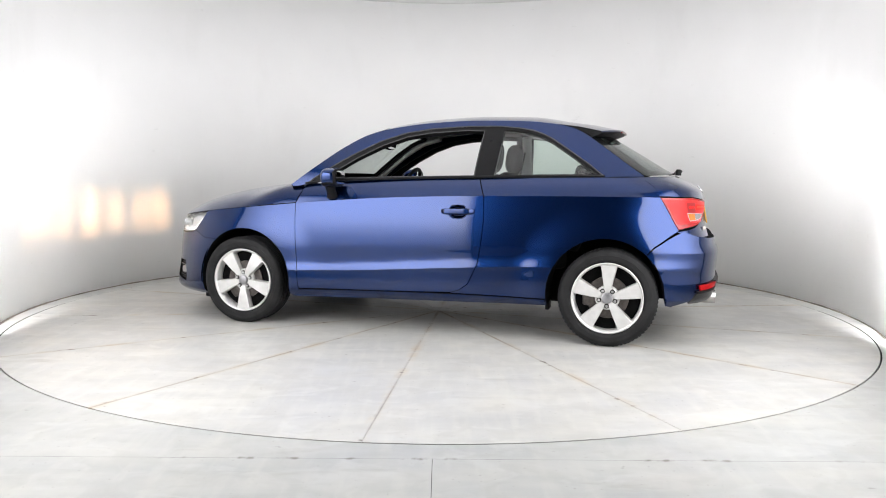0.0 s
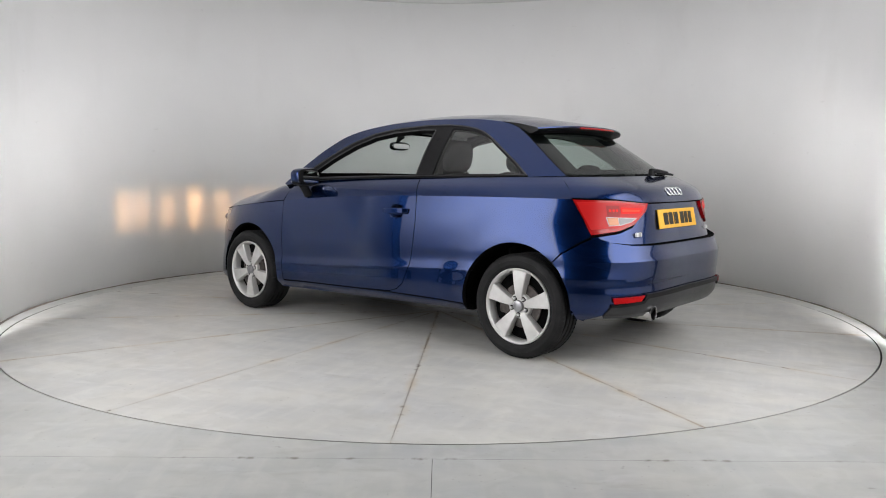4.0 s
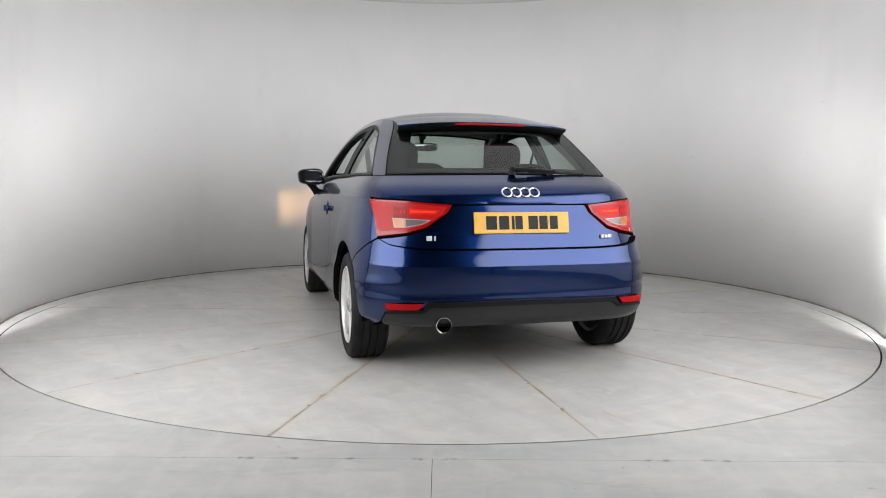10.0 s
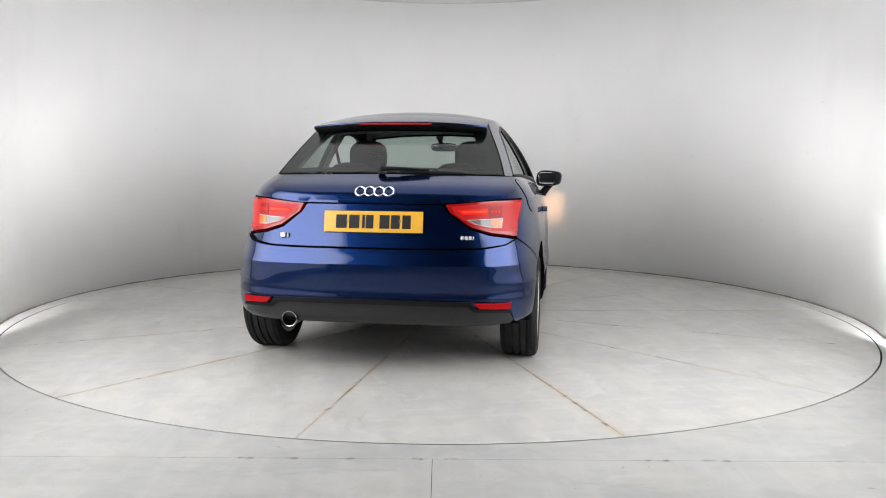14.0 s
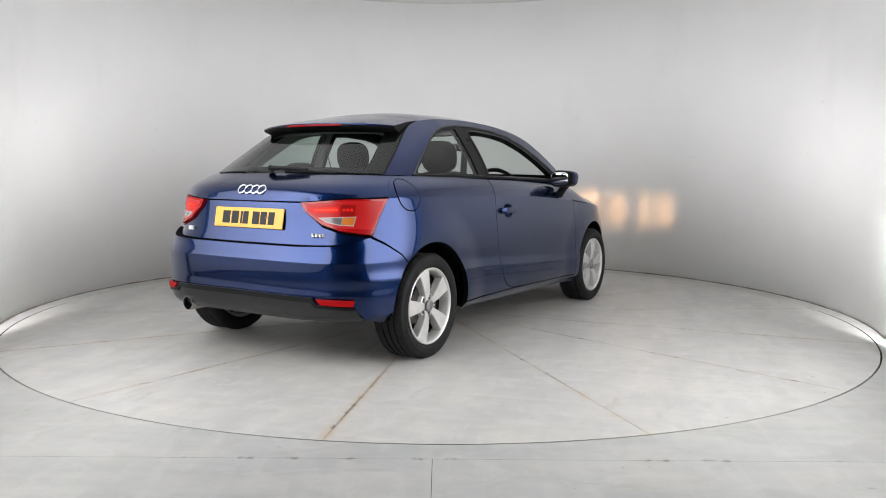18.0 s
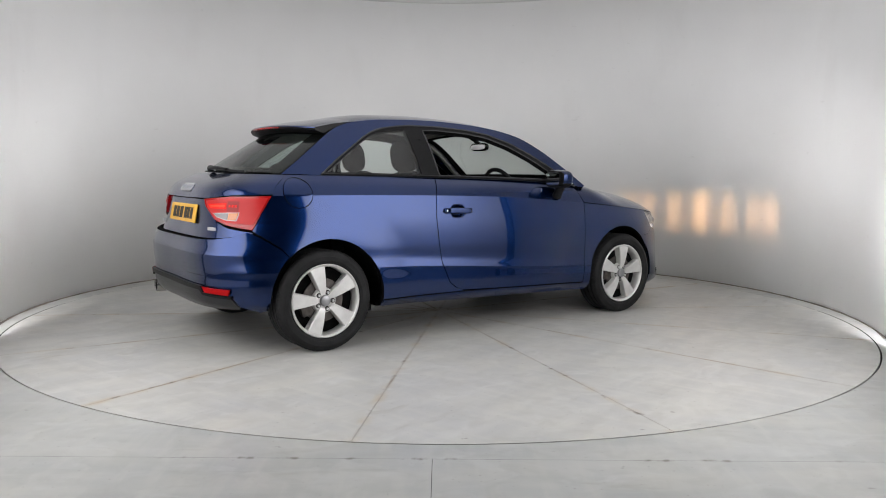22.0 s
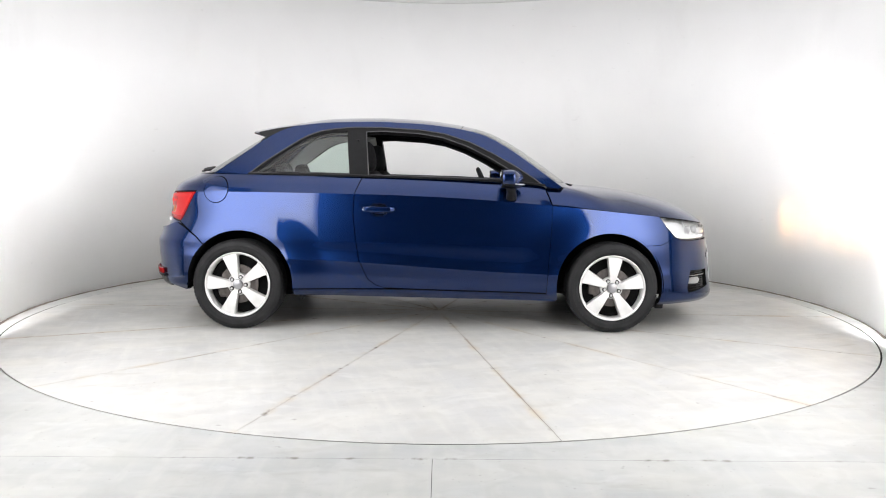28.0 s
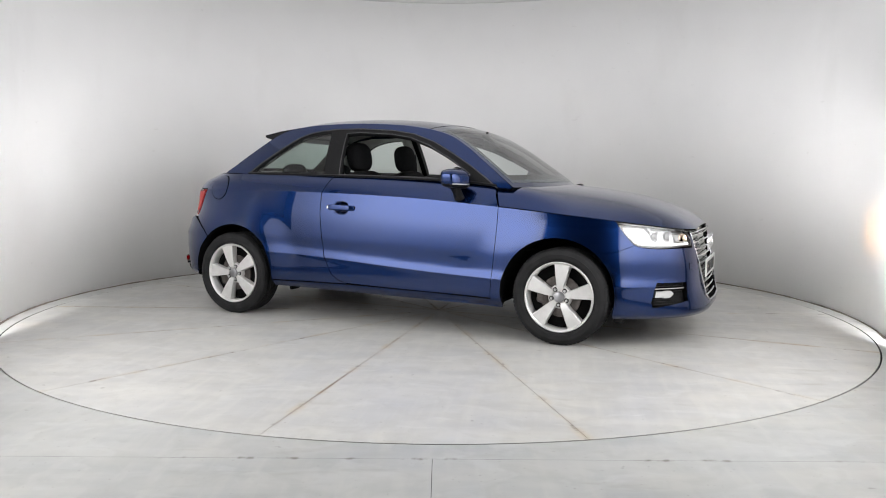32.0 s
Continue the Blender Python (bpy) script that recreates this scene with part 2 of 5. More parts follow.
FLOOR_PAINT = concrete("worn_floor_paint", (0.405, 0.409, 0.396), False)
DISC_PAINT = concrete("worn_disc_paint", (0.475, 0.471, 0.453), True)
RUST = material("rusty_joint", (0.24, 0.19, 0.125), 0.9, vary=0.8, scale=3)
BASE_DIRT = material("grimy_sealant", (0.20, 0.175, 0.15), 0.9, vary=0.5, scale=6)
GROOVE = material("dirty_groove", (0.03, 0.028, 0.025), 0.9, vary=0.4, scale=9)


# ---- mesh helpers ----
def smooth01(t):
    t = np.clip(t, 0, 1)
    return t * t * (3 - 2 * t)


def link_mesh(name, verts, faces, mat, parent=None, label="", smooth=False):
    me = bpy.data.meshes.new(name)
    me.from_pydata([tuple(v) for v in verts], [], faces)
    me.materials.append(mat)
    if smooth:
        me.polygons.foreach_set("use_smooth", [True] * len(me.polygons))
    me.update()
    ob = new(name, me)
    if parent:
        ob.parent = parent
    if label:
        ob["label"] = label
    return ob


def part(name, bm, mat, parent=None, label="", smooth=True, sharp=35):
    me = bpy.data.meshes.new(name)
    bmesh.ops.recalc_face_normals(bm, faces=bm.faces)
    if smooth:
        for f in bm.faces:
            f.smooth = True
        for e in bm.edges:
            if len(e.link_faces) == 2 and e.calc_face_angle(0) > radians(sharp):
                e.smooth = False
    bm.to_mesh(me)
    bm.free()
    me.materials.append(mat)
    ob = new(name, me)
    if parent:
        ob.parent = parent
    if label:
        ob["label"] = label
    return ob


def mirrored(ob, name=None):
    """The same part on the other side of the car."""
    me = ob.data.copy()
    me.transform(Matrix.Diagonal((1, -1, 1, 1)))
    me.flip_normals()
    other = new(name or ob.name.split(".")[0], me)
    other.parent = ob.parent
    if "label" in ob:
        other["label"] = ob["label"]
    return other


def box_bm(bm, x0, x1, y0, y1, z0, z1, bevel=0.0, segs=2):
    r = bmesh.ops.create_cube(bm, size=1, matrix=Matrix.Translation(((x0 + x1) / 2, (y0 + y1) / 2, (z0 + z1) / 2)) @ Matrix.Diagonal((x1 - x0, y1 - y0, z1 - z0, 1)))
    if bevel:
        es = list({e for v in r["verts"] for e in v.link_edges})
        bmesh.ops.bevel(bm, geom=es, offset=bevel, segments=segs, affect="EDGES", profile=0.5)


def lathe(bm, profile, n=48, axis="y", centre=(0, 0, 0), closed=False):
    """profile: (radius, depth) pairs turned round an axis."""
    rings = []
    for i in range(n):
        a = 2 * math.pi * i / n
        row = []
        for r, d in profile:
            c, s = r * math.cos(a), r * math.sin(a)
            v = {"y": (c, d, s), "z": (c, s, d), "x": (d, c, s)}[axis]
            row.append(bm.verts.new(Vector(v) + Vector(centre)))
        rings.append(row)
    m = len(profile)
    for i in range(n):
        A, B = rings[i], rings[(i + 1) % n]
        for k in range(m if closed else m - 1):
            vs = [A[k], A[(k + 1) % m], B[(k + 1) % m], B[k]]
            try:
                bm.faces.new(vs)
            except ValueError:
                pass
    return rings


def tube_bm(bm, pts, radius, n=10, caps=True, flat=1.0):
    """A round bar along a line of points."""
    pts = [Vector(p) for p in pts]
    rings = []
    for i, p in enumerate(pts):
        d = (pts[min(i + 1, len(pts) - 1)] - pts[max(i - 1, 0)]).normalized()
        a = d.cross(Vector((0, 0, 1)))
        if a.length < 0.1:
            a = d.cross(Vector((1, 0, 0)))
        a.normalize()
        b = d.cross(a)
        r = radius[i] if isinstance(radius, (list, tuple)) else radius
        rings.append([bm.verts.new(p + a * r * math.cos(2 * math.pi * k / n) + b * r * flat * math.sin(2 * math.pi * k / n)) for k in range(n)])
    for A, B in zip(rings, rings[1:]):
        for k in range(n):
            bm.faces.new((A[k], A[(k + 1) % n], B[(k + 1) % n], B[k]))
    if caps:
        bm.faces.new(rings[0])
        bm.faces.new(list(reversed(rings[-1])))


def rounded(bm, centre, size, power=3.0, n=4, lean=0.0):
    """A soft cushion: a rounded box."""
    r = bmesh.ops.create_cube(bm, size=2)
    vs = r["verts"]
    es = list({e for v in vs for e in v.link_edges})
    bmesh.ops.subdivide_edges(bm, edges=es, cuts=n * 2, use_grid_fill=True)
    vs = list(bm.verts)
    for v in vs:
        c = v.co
        k = (abs(c.x) ** power + abs(c.y) ** power + abs(c.z) ** power) ** (1 / power)
        v.co = c / k
    bmesh.ops.transform(bm, verts=vs, matrix=Matrix.Translation(centre) @ Matrix.Rotation(radians(lean), 4, "Y") @ Matrix.Diagonal((size[0] / 2, size[1] / 2, size[2] / 2, 1)))


# ---- the studio ----
def wall_plan():
    """Plan of the curved wall: round the turntable, then straight wings towards the opening."""
    pts = [(-2.83, -1.45)]
    a0 = -20
    n = 96
    for i in range(n + 1):
        a = radians(180 - a0 - (180 - 2 * a0) * i / n)
        pts.append((WALL_R * math.cos(a), WALL_C + WALL_R * math.sin(a)))
    pts += [(2.83, -1.45)]
    return pts


def build_studio():
    plan = wall_plan()
    verts, faces = [], []
    n = len(plan)
    for off in (0.0, 0.08):
        for z in (0.006, WALL_H):
            for i, (x, y) in enumerate(plan):
                a, b = plan[max(i - 1, 0)], plan[min(i + 1, n - 1)]
                d = Vector((b[0] - a[0], b[1] - a[1])).normalized()
                verts.append((x - d.y * off, y + d.x * off, z))
    for i in range(n - 1):
        faces += [(i, i + 1, n + i + 1, n + i), (2 * n + i + 1, 2 * n + i, 3 * n + i, 3 * n + i + 1),
                  (n + i, n + i + 1, 3 * n + i + 1, 3 * n + i), (i + 1, i, 2 * n + i, 2 * n + i + 1)]
    for i in (0, n - 1):
        faces.append((i, n + i, 3 * n + i, 2 * n + i))
    w = link_mesh("wall_curved", verts, faces, WALL_PAINT, smooth=False)
    for i, pl in enumerate(w.data.polygons):
        pl.use_smooth = i % 4 < 2
    tagged(w, "white painted curved studio wall with slightly scuffed base", "wall", kind="structure")
    # grimy line of sealant along the foot of the wall
    bm = bmesh.new()
    rnd = random.Random(5)
    tube_bm(bm, [(x * .9985, y * .9985, .003) for x, y in plan], [.004 + .006 * rnd.random() ** 2 for _ in plan], 6, flat=.9)
    tagged(part("trim", bm, BASE_DIRT), "grimy brown sealant line at the foot of the wall", "trim", kind="structure")
    # ceiling over the stage
    bm = bmesh.new()
    lathe(bm, [(0.0, WALL_H + 0.02), (3.3, WALL_H + 0.02), (3.3, WALL_H + 0.10), (0.0, WALL_H + 0.10)], 96, "z", (0, WALL_C, 0))
    c = part("ceiling", bm, CEILING_PAINT, smooth=False)
    tagged(c, "white translucent luminous ceiling over the stage", "ceiling", kind="structure")
    # tall diffused light panels along both wings
    for sx in (-1, 1):
        lamp = tagged(new("light_panel"), "tall white diffused light panel in a slim dark frame", "studio light", "light panels beside the camera")
        a, b = Vector((sx * 2.78, -1.32)), Vector((sx * 1.50, -4.0))
        d = (b - a).normalized()
        nrm = Vector((-d.y, d.x)) * (-1 if sx > 0 else 1)
        if nrm.x * sx > 0:
            nrm = -nrm
        L = (b - a).length
        lamp.matrix_world = Matrix(((d.x, nrm.x, 0, a.x), (d.y, nrm.y, 0, a.y), (0, 0, 1, 0), (0, 0, 0, 1)))
        link_mesh("diffuser", [(0, 0, .12), (L, 0, .12), (L, 0, 2.7), (0, 0, 2.7)], [(0, 1, 2, 3)], PANEL_LIGHT, lamp, "glowing white cloth")
        bm = bmesh.new()
        for x0, x1, z0, z1 in ((-.02, 0, .10, 2.72), (L, L + .02, .10, 2.72), (0, L, .10, .12), (0, L, 2.7, 2.72)):
            box_bm(bm, x0, x1, -.04, .01, z0, z1)
        part("frame", bm, BLACK, lamp, smooth=False)
        for x in (.1, L - .1):
            bm = bmesh.new()
            box_bm(bm, x - .02, x + .02, -.06, -.02, 0, .12)
            part("foot", bm, BLACK, lamp, smooth=False)
    # unseen lights added beside the panels to whiten the wall edges
    for sx in (-1, 1):
        w = tagged(new("added_wall_light"), "slim unseen upright light added to whiten the wall edge, shielded from the car", "studio light", "wall washers")
        w.location = (sx * 2.745, -1.27, 0)
        bm = bmesh.new()
        lathe(bm, [(0.0, 0.05), (0.006, 0.05), (0.006, 1.70), (0.0, 1.70)], 10, "z")
        part("tube", bm, TUBE, w)
        # black shield added so that the car does not mirror the tube
        bm = bmesh.new()
        rows = []
        for i in range(25):
            a = radians(87 + 343 * i / 24)
            rows.append([bm.verts.new((-sx * .04 * -math.cos(a), .04 * math.sin(a) - 0.0, z)) for z in (0, 2.9)])
        for A, B in zip(rows, rows[1:]):
            bm.faces.new((A[0], A[1], B[1], B[0]))
        bmesh.ops.solidify(bm, geom=bm.faces[:], thickness=.004)
        part("shield", bm, BLACK, w)
    # hall round the stage
    for nm, b in (("wall_south", (-7, 7, -10.1, -10, 0, 5)), ("wall_north", (-7, 7, 5, 5.1, 0, 5)),
                  ("wall_west", (-7.1, -7, -10, 5, 0, 5)), ("wall_east", (7, 7.1, -10, 5, 0, 5)), ("ceiling_hall", (-7, 7, -10, 5, 5.0, 5.1))):
        bm = bmesh.new()
        box_bm(bm, *b)
        tagged(part(nm, bm, HALL_PAINT, smooth=False), "dark grey wall of the surrounding hall" if "wall" in nm else "dark ceiling of the surrounding hall", "wall" if "wall" in nm else "ceiling", kind="structure")


def cdt_flat(outer, holes):
    pts = [Vector(p) for p in outer]
    edges = [(i, (i + 1) % len(outer)) for i in range(len(outer))]
    for h in holes:
        k = len(pts)
        pts += [Vector(p) for p in h]
        edges += [(k + i, k + (i + 1) % len(h)) for i in range(len(h))]
    v, e, f, *_ = delaunay_2d_cdt(pts, edges, [], 0, 1e-6)
    return v, f


def inside(poly, x, y):
    n, ok = len(poly), False
    j = n - 1
    for i in range(n):
        (xi, yi), (xj, yj) = poly[i], poly[j]
        if (yi > y) != (yj > y) and x < (xj - xi) * (y - yi) / (yj - yi) + xi:
            ok = not ok
        j = i
    return ok


SEAM_Y, SEAM_X = -3.095, -0.012


def build_floor():
    g, gy = 0.0011, 0.0006
    base = [(-7, -10), (7, -10), (7, 5), (-7, 5)]
    # slab round the turntable, two slabs in front of it
    slabs = [[(-7, SEAM_Y + gy), (7, SEAM_Y + gy), (7, 5), (-7, 5)],
             [(-7, -10), (SEAM_X - g, -10), (SEAM_X - g, SEAM_Y - gy), (-7, SEAM_Y - gy)],
             [(SEAM_X + g, -10), (7, -10), (7, SEAM_Y - gy), (SEAM_X + g, SEAM_Y - gy)]]
    floor = tagged(new("floor"), "pale grey worn painted concrete floor of the studio", "floor", kind="structure")
    # the gap round the turntable narrows to a hair line by the wall
    hole = []
    for i in range(240):
        a = 2 * math.pi * i / 240
        r = DISC_R + .0012 + .0088 * float(smooth01((.16 - math.sin(a)) / .22))
        hole.append((r * math.cos(a), r * math.sin(a)))
    for k, s in enumerate(slabs):
        v, f = cdt_flat(s, [hole] if k == 0 else [])
        keep = []
        for t in f:
            cx, cy = sum(v[i].x for i in t) / len(t), sum(v[i].y for i in t) / len(t)
            if inside(s, cx, cy) and not (k == 0 and inside(hole, cx, cy)):
                keep.append(list(t))
        link_mesh("slab", [(p.x, p.y, 0) for p in v], keep, FLOOR_PAINT, floor)
    link_mesh("subfloor", [(x, y, -0.03) for x, y in base], [(0, 1, 2, 3)], GROOVE, floor)


def build_turntable():
    t = tagged(new("turntable"), "round turntable of pale painted steel wedges with rusty radial joints", "turntable")
    first = 7.2
    step = 360 / 14
    gap = 0.0010
    for k in range(14):
        a0, a1 = radians(first + k * step), radians(first + (k + 1) * step)
        verts, faces = [], []
        rows = 14
        for z in (0.0, -0.02):
            for i in range(rows + 1):
                a = a0 + (a1 - a0) * i / rows
                verts.append((DISC_R * math.cos(a), DISC_R * math.sin(a), z))
            for i in (rows, 0):
                a = a0 if i == 0 else a1
                verts.append((0.12 * math.cos(a), 0.12 * math.sin(a), z))
        m = rows + 3
        mid = (a0 + a1) / 2
        # pull the straight sides back from the joint
        out = []
        for x, y, z in verts:
            r = math.hypot(x, y)
            a = math.atan2(y, x)
            d = (a - mid + math.pi) % (2 * math.pi) - math.pi
            lim = (a1 - a0) / 2 - gap / max(r, 0.05)
            d = max(-lim, min(lim, d))
            out.append((r * math.cos(mid + d), r * math.sin(mid + d), z))
        top = list(range(m))
        faces = [top, [m + i for i in reversed(top)]] + [[i, m + i, m + (i + 1) % m, (i + 1) % m] for i in range(m)]
        faces[2:] = [list(reversed(f)) for f in faces[2:]]
        link_mesh("wedge", out, faces, DISC_PAINT, t)
    bm = bmesh.new()
    lathe(bm, [(0.0, -0.001), (0.117, -0.001), (0.117, -0.02)], 32, "z")
    part("hub_plate", bm, DISC_PAINT, t, smooth=False)
    bm = bmesh.new()
    lathe(bm, [(0.0, -0.003), (DISC_R - 0.002, -0.003), (DISC_R - 0.002, -0.025)], 160, "z")
    part("joint_bed", bm, RUST, t, "rust and dirt in the joints", smooth=False)
    return t


build_studio()
build_floor()
TABLE = build_turntable()


# ---- the car: x forward, y left, z up, from the middle of the wheelbase on the ground ----
CAR = tagged(new("car"), "dark blue metallic three-door hatchback with silver five-spoke wheels", "car")
AXLE, WHEEL_R = 1.2345, 0.296
ARCH_X, ARCH_Z, ARCH_R = (1.2165, -1.2165), 0.305, 0.350


def curve(keys):
    """Smooth function through (position, value) keys, flat beyond its ends."""
    xs = np.array([k[0] for k in keys], float)
    ys = np.array([k[1] for k in keys], float)
    h = np.diff(xs)
    d = np.diff(ys) / h
    m = np.zeros(len(xs))
    m[1:-1] = np.where(d[:-1] * d[1:] > 0, 2 * d[:-1] * d[1:] / (d[:-1] + d[1:] + 1e-12), 0)
    if len(xs) > 2:
        m[0], m[-1] = d[0], d[-1]
    else:
        m[:] = d[0]

    def f(x):
        x = np.clip(np.asarray(x, float), xs[0], xs[-1])
        i = np.clip(np.searchsorted(xs, x, side="right") - 1, 0, len(xs) - 2)
        t = (x - xs[i]) / h[i]
        return ((2 * t**3 - 3 * t**2 + 1) * ys[i] + (t**3 - 2 * t**2 + t) * h[i] * m[i]
                + (-2 * t**3 + 3 * t**2) * ys[i + 1] + (t**3 - t**2) * h[i] * m[i + 1])
    return f


# long lines of the lower body from sill to belt: height along the car, half width, rear and front ends
LINES = [
    (curve([(-2.5, .262), (-1.2, .245), (-.9, .226), (.87, .203), (1.6, .172), (2.5, .178)]), .790, -1.835, 2.030),
    (curve([(-2.5, .315), (-1.2, .292), (-.9, .276), (.87, .262), (1.6, .212), (2.5, .205)]), .840, -1.870, 2.058),
    (curve([(-2.5, .460), (-1.2, .480), (-.8, .471), (.8, .386), (1.6, .375), (2.5, .360)]), .852, -1.878, 2.032),
    (curve([(-2.5, .515), (-1.2, .535), (-.8, .525), (.8, .440), (1.6, .430), (2.5, .415)]), .8425, -1.872, 2.028),
    (curve([(-2.5, .585), (-1.2, .605), (-.8, .60), (.8, .565), (1.6, .540), (2.5, .500)]), .842, -1.858, 2.020),
    (curve([(-2.5, .740), (-1.2, .780), (-.8, .775), (.8, .715), (1.5, .680), (2.5, .610)]), .834, -1.812, 1.996),
    (curve([(-2.5, .880), (-1.3, .907), (-.45, .899), (.14, .881), (.83, .833), (1.53, .767), (1.7, .748), (2.05, .712), (2.5, .695)]), .818, -1.797, 1.975),
    (curve([(-2.5, .965), (-1.3, .965), (-.45, .955), (.14, .940), (.83, .900), (1.6, .85), (2.5, .78)]), .786, -1.750, 1.93),
    (curve([(-2.5, 1.036), (-1.3, 1.023), (-.45, 1.011), (.14, .997), (.75, .966), (.86, .945), (1.6, .93), (2.5, .86)]), .728, -1.612, 1.86),
]
S_R, S_F, X_R, X_F, N_LOW, N_HIGH, N_F = -2.5, 2.5, -0.95, 0.9, 4.4, 3.7, 3.0


CREASES = (2, 6)


def even_run(depth, width, n):
    """Angle along a superellipse corner against the share of its length."""
    a = np.linspace(0, math.pi / 2, 3000)
    x, y = depth * np.sin(a) ** (2 / n), width * np.cos(a) ** (2 / n)
    d = np.concatenate([[0], np.cumsum(np.hypot(np.diff(x), np.diff(y)))])
    return d / d[-1], a


RUN_LOW, RUN_HIGH, RUN_F = even_run(0.9, 0.83, N_LOW), even_run(0.9, 0.83, N_HIGH), even_run(1.12, 0.83, N_F)


def plan(s, w, xr, xf):
    """Plan of one long line: straight-sided along the doors, round the corners at both ends."""
    s = np.asarray(s, float)
    # the bumper has squarer corners than the tailgate
    N_R, run = (N_LOW, RUN_LOW) if xr < -1.82 else (N_HIGH, RUN_HIGH)
    tr = np.interp((X_R - s) / (X_R - S_R), *run)
    tf = np.interp((s - X_F) / (S_F - X_F), *RUN_F)
    xr_ = X_R + (xr - X_R) * np.sin(tr) ** (2 / N_R)
    xf_ = X_F + (xf - X_F) * np.sin(tf) ** (2 / N_F)
    yr = np.maximum(np.cos(tr), 0) ** (2 / N_R)
    yf = np.maximum(np.cos(tf), 0) ** (2 / N_F)
    d = np.clip(np.where(s < 0, X_R - s, s - X_F), 0, .6)
    end = np.where(s < 0, -X_R, X_F)
    side = 1 - 0.012 * (np.clip(s, X_R, X_F) ** 2 + 2 * end * (d - d * d / 1.2))
    x = np.where(s < X_R, xr_, np.where(s > X_F, xf_, s))
    y = w * side * np.where(s < X_R, yr, np.where(s > X_F, yf, 1.0))
    return x, y


def s_table(w, xr, xf):
    ss = np.linspace(S_R, S_F, 1201)
    x, y = plan(ss, w, xr, xf)
    return ss, x, y


def hull(s, z):
    """Point of the lower body at run s (rear middle to front middle) and height z."""
    s, z = np.broadcast_arrays(np.asarray(s, float), np.asarray(z, float))
    turn = np.where((s < S_R) | (s > S_F), -1.0, 1.0)
    s = np.where(s < S_R, 2 * S_R - s, np.where(s > S_F, 2 * S_F - s, s))
    Z = np.array([L[0](s) for L in LINES])
    XY = np.array([plan(s, *L[1:]) for L in LINES])
    n = len(LINES)
    zc = np.clip(z, Z[0], Z[-1])
    i = np.clip((zc[None] >= Z).sum(0) - 1, 0, n - 2)
    pick = lambda A, k: np.take_along_axis(A, np.clip(k, 0, n - 1)[None], 0)[0]
    z0, z1 = pick(Z, i), pick(Z, i + 1)
    h = z1 - z0
    t = (zc - z0) / h
    out = []
    for c in (0, 1):
        P = XY[:, c]
        p0, p1 = pick(P, i), pick(P, i + 1)
        pm, pp = pick(P, i - 1), pick(P, i + 2)
        zm, zp = pick(Z, i - 1), pick(Z, i + 2)
        own = (p1 - p0) / h
        m0 = np.where(i > 0, (p1 - pm) / np.maximum(z1 - zm, 1e-6), own)
        m1 = np.where(i < n - 2, (pp - p0) / np.maximum(zp - z0, 1e-6), own)
        for c_ in CREASES:
            m0, m1 = np.where(i == c_, own * .8 + m0 * .2, m0), np.where(i + 1 == c_, own * .8 + m1 * .2, m1)
        out.append((2 * t**3 - 3 * t**2 + 1) * p0 + (t**3 - 2 * t**2 + t) * h * m0 + (-2 * t**3 + 3 * t**2) * p1 + (t**3 - t**2) * h * m1)
    x, y = out
    # wheel-arch flares
    for ax in ARCH_X:
        r = np.hypot(x - ax, z - ARCH_Z)
        y = y + 0.020 * smooth01(1 - (r - 0.33) / 0.27) * (y > 0.5)
    return np.stack([x, y * turn, z], -1)


def belt_half(x):
    x = np.asarray(x, float)
    return 0.735 - 0.07 * np.clip(-0.4 - x, 0, None) ** 2 - 0.02 * np.clip(x - 0.2, 0, None) ** 2


def cabin(x, z):
    """Side of the cabin: leans in towards the roof."""
    x, z = np.broadcast_arrays(np.asarray(x, float), np.asarray(z, float))
    d = z - 1.0
    y = belt_half(x) - 0.36 * d - 0.55 * np.clip(d, 0, None) ** 2 - 0.12 * np.clip(-0.7 - x, 0, None) * np.clip(d, 0, None) * 1.6
    return np.stack([x, y, z], -1)


# upper edge of the cabin side: up the windscreen pillar, along the roof, down the rear pillar
EDGE_X = curve([(0, .90), (.1, .80), (.22, .68), (.36, .54), (.5, .385), (.62, .20), (.8, -.05), (1.0, -.35), (1.2, -.65), (1.35, -.87), (1.44, -.985), (1.52, -1.065), (1.66, -1.195), (1.8, -1.325), (1.9, -1.425)])
EDGE_Z = curve([(0, .955), (.1, 1.03), (.22, 1.118), (.36, 1.215), (.5, 1.296), (.62, 1.342), (.8, 1.372), (1.0, 1.385), (1.2, 1.379), (1.35, 1.358), (1.44, 1.328), (1.52, 1.286), (1.66, 1.195), (1.8, 1.100), (1.9, 1.030)])
BULGE_X = curve([(0, .125), (.25, .098), (.5, .055), (.62, .025), (.8, 0), (1.2, 0), (1.35, -.03), (1.44, -.06), (1.52, -.09), (1.66, -.125), (1.9, -.175)])
BULGE_Z = curve([(0, .0), (.25, .018), (.5, .038), (.62, .047), (.8, .052), (1.2, .052), (1.4, .032), (1.52, .020), (1.9, 0.010)])


def crown(u, q):
    """Screen, roof and rear glass in one sweep; q runs from -1 (right) to 1 (left)."""
    u, q = np.broadcast_arrays(np.asarray(u, float), np.asarray(q, float))
    ex, ez = EDGE_X(u), EDGE_Z(u)
    ey = cabin(ex, ez)[..., 1]
    k = 1 - np.abs(q) ** 2.4
    return np.stack([ex + BULGE_X(u) * k, ey * q, ez + BULGE_Z(u) * k], -1)


BON_Z = curve([(.80, .975), (1.0, .968), (1.2, .954), (1.41, .928), (1.62, .886), (1.80, .826), (1.90, .772), (1.975, .706)])
_S, _BX, _BY = s_table(LINES[6][1], LINES[6][2], LINES[6][3])
_BZ = LINES[6][0](_S)


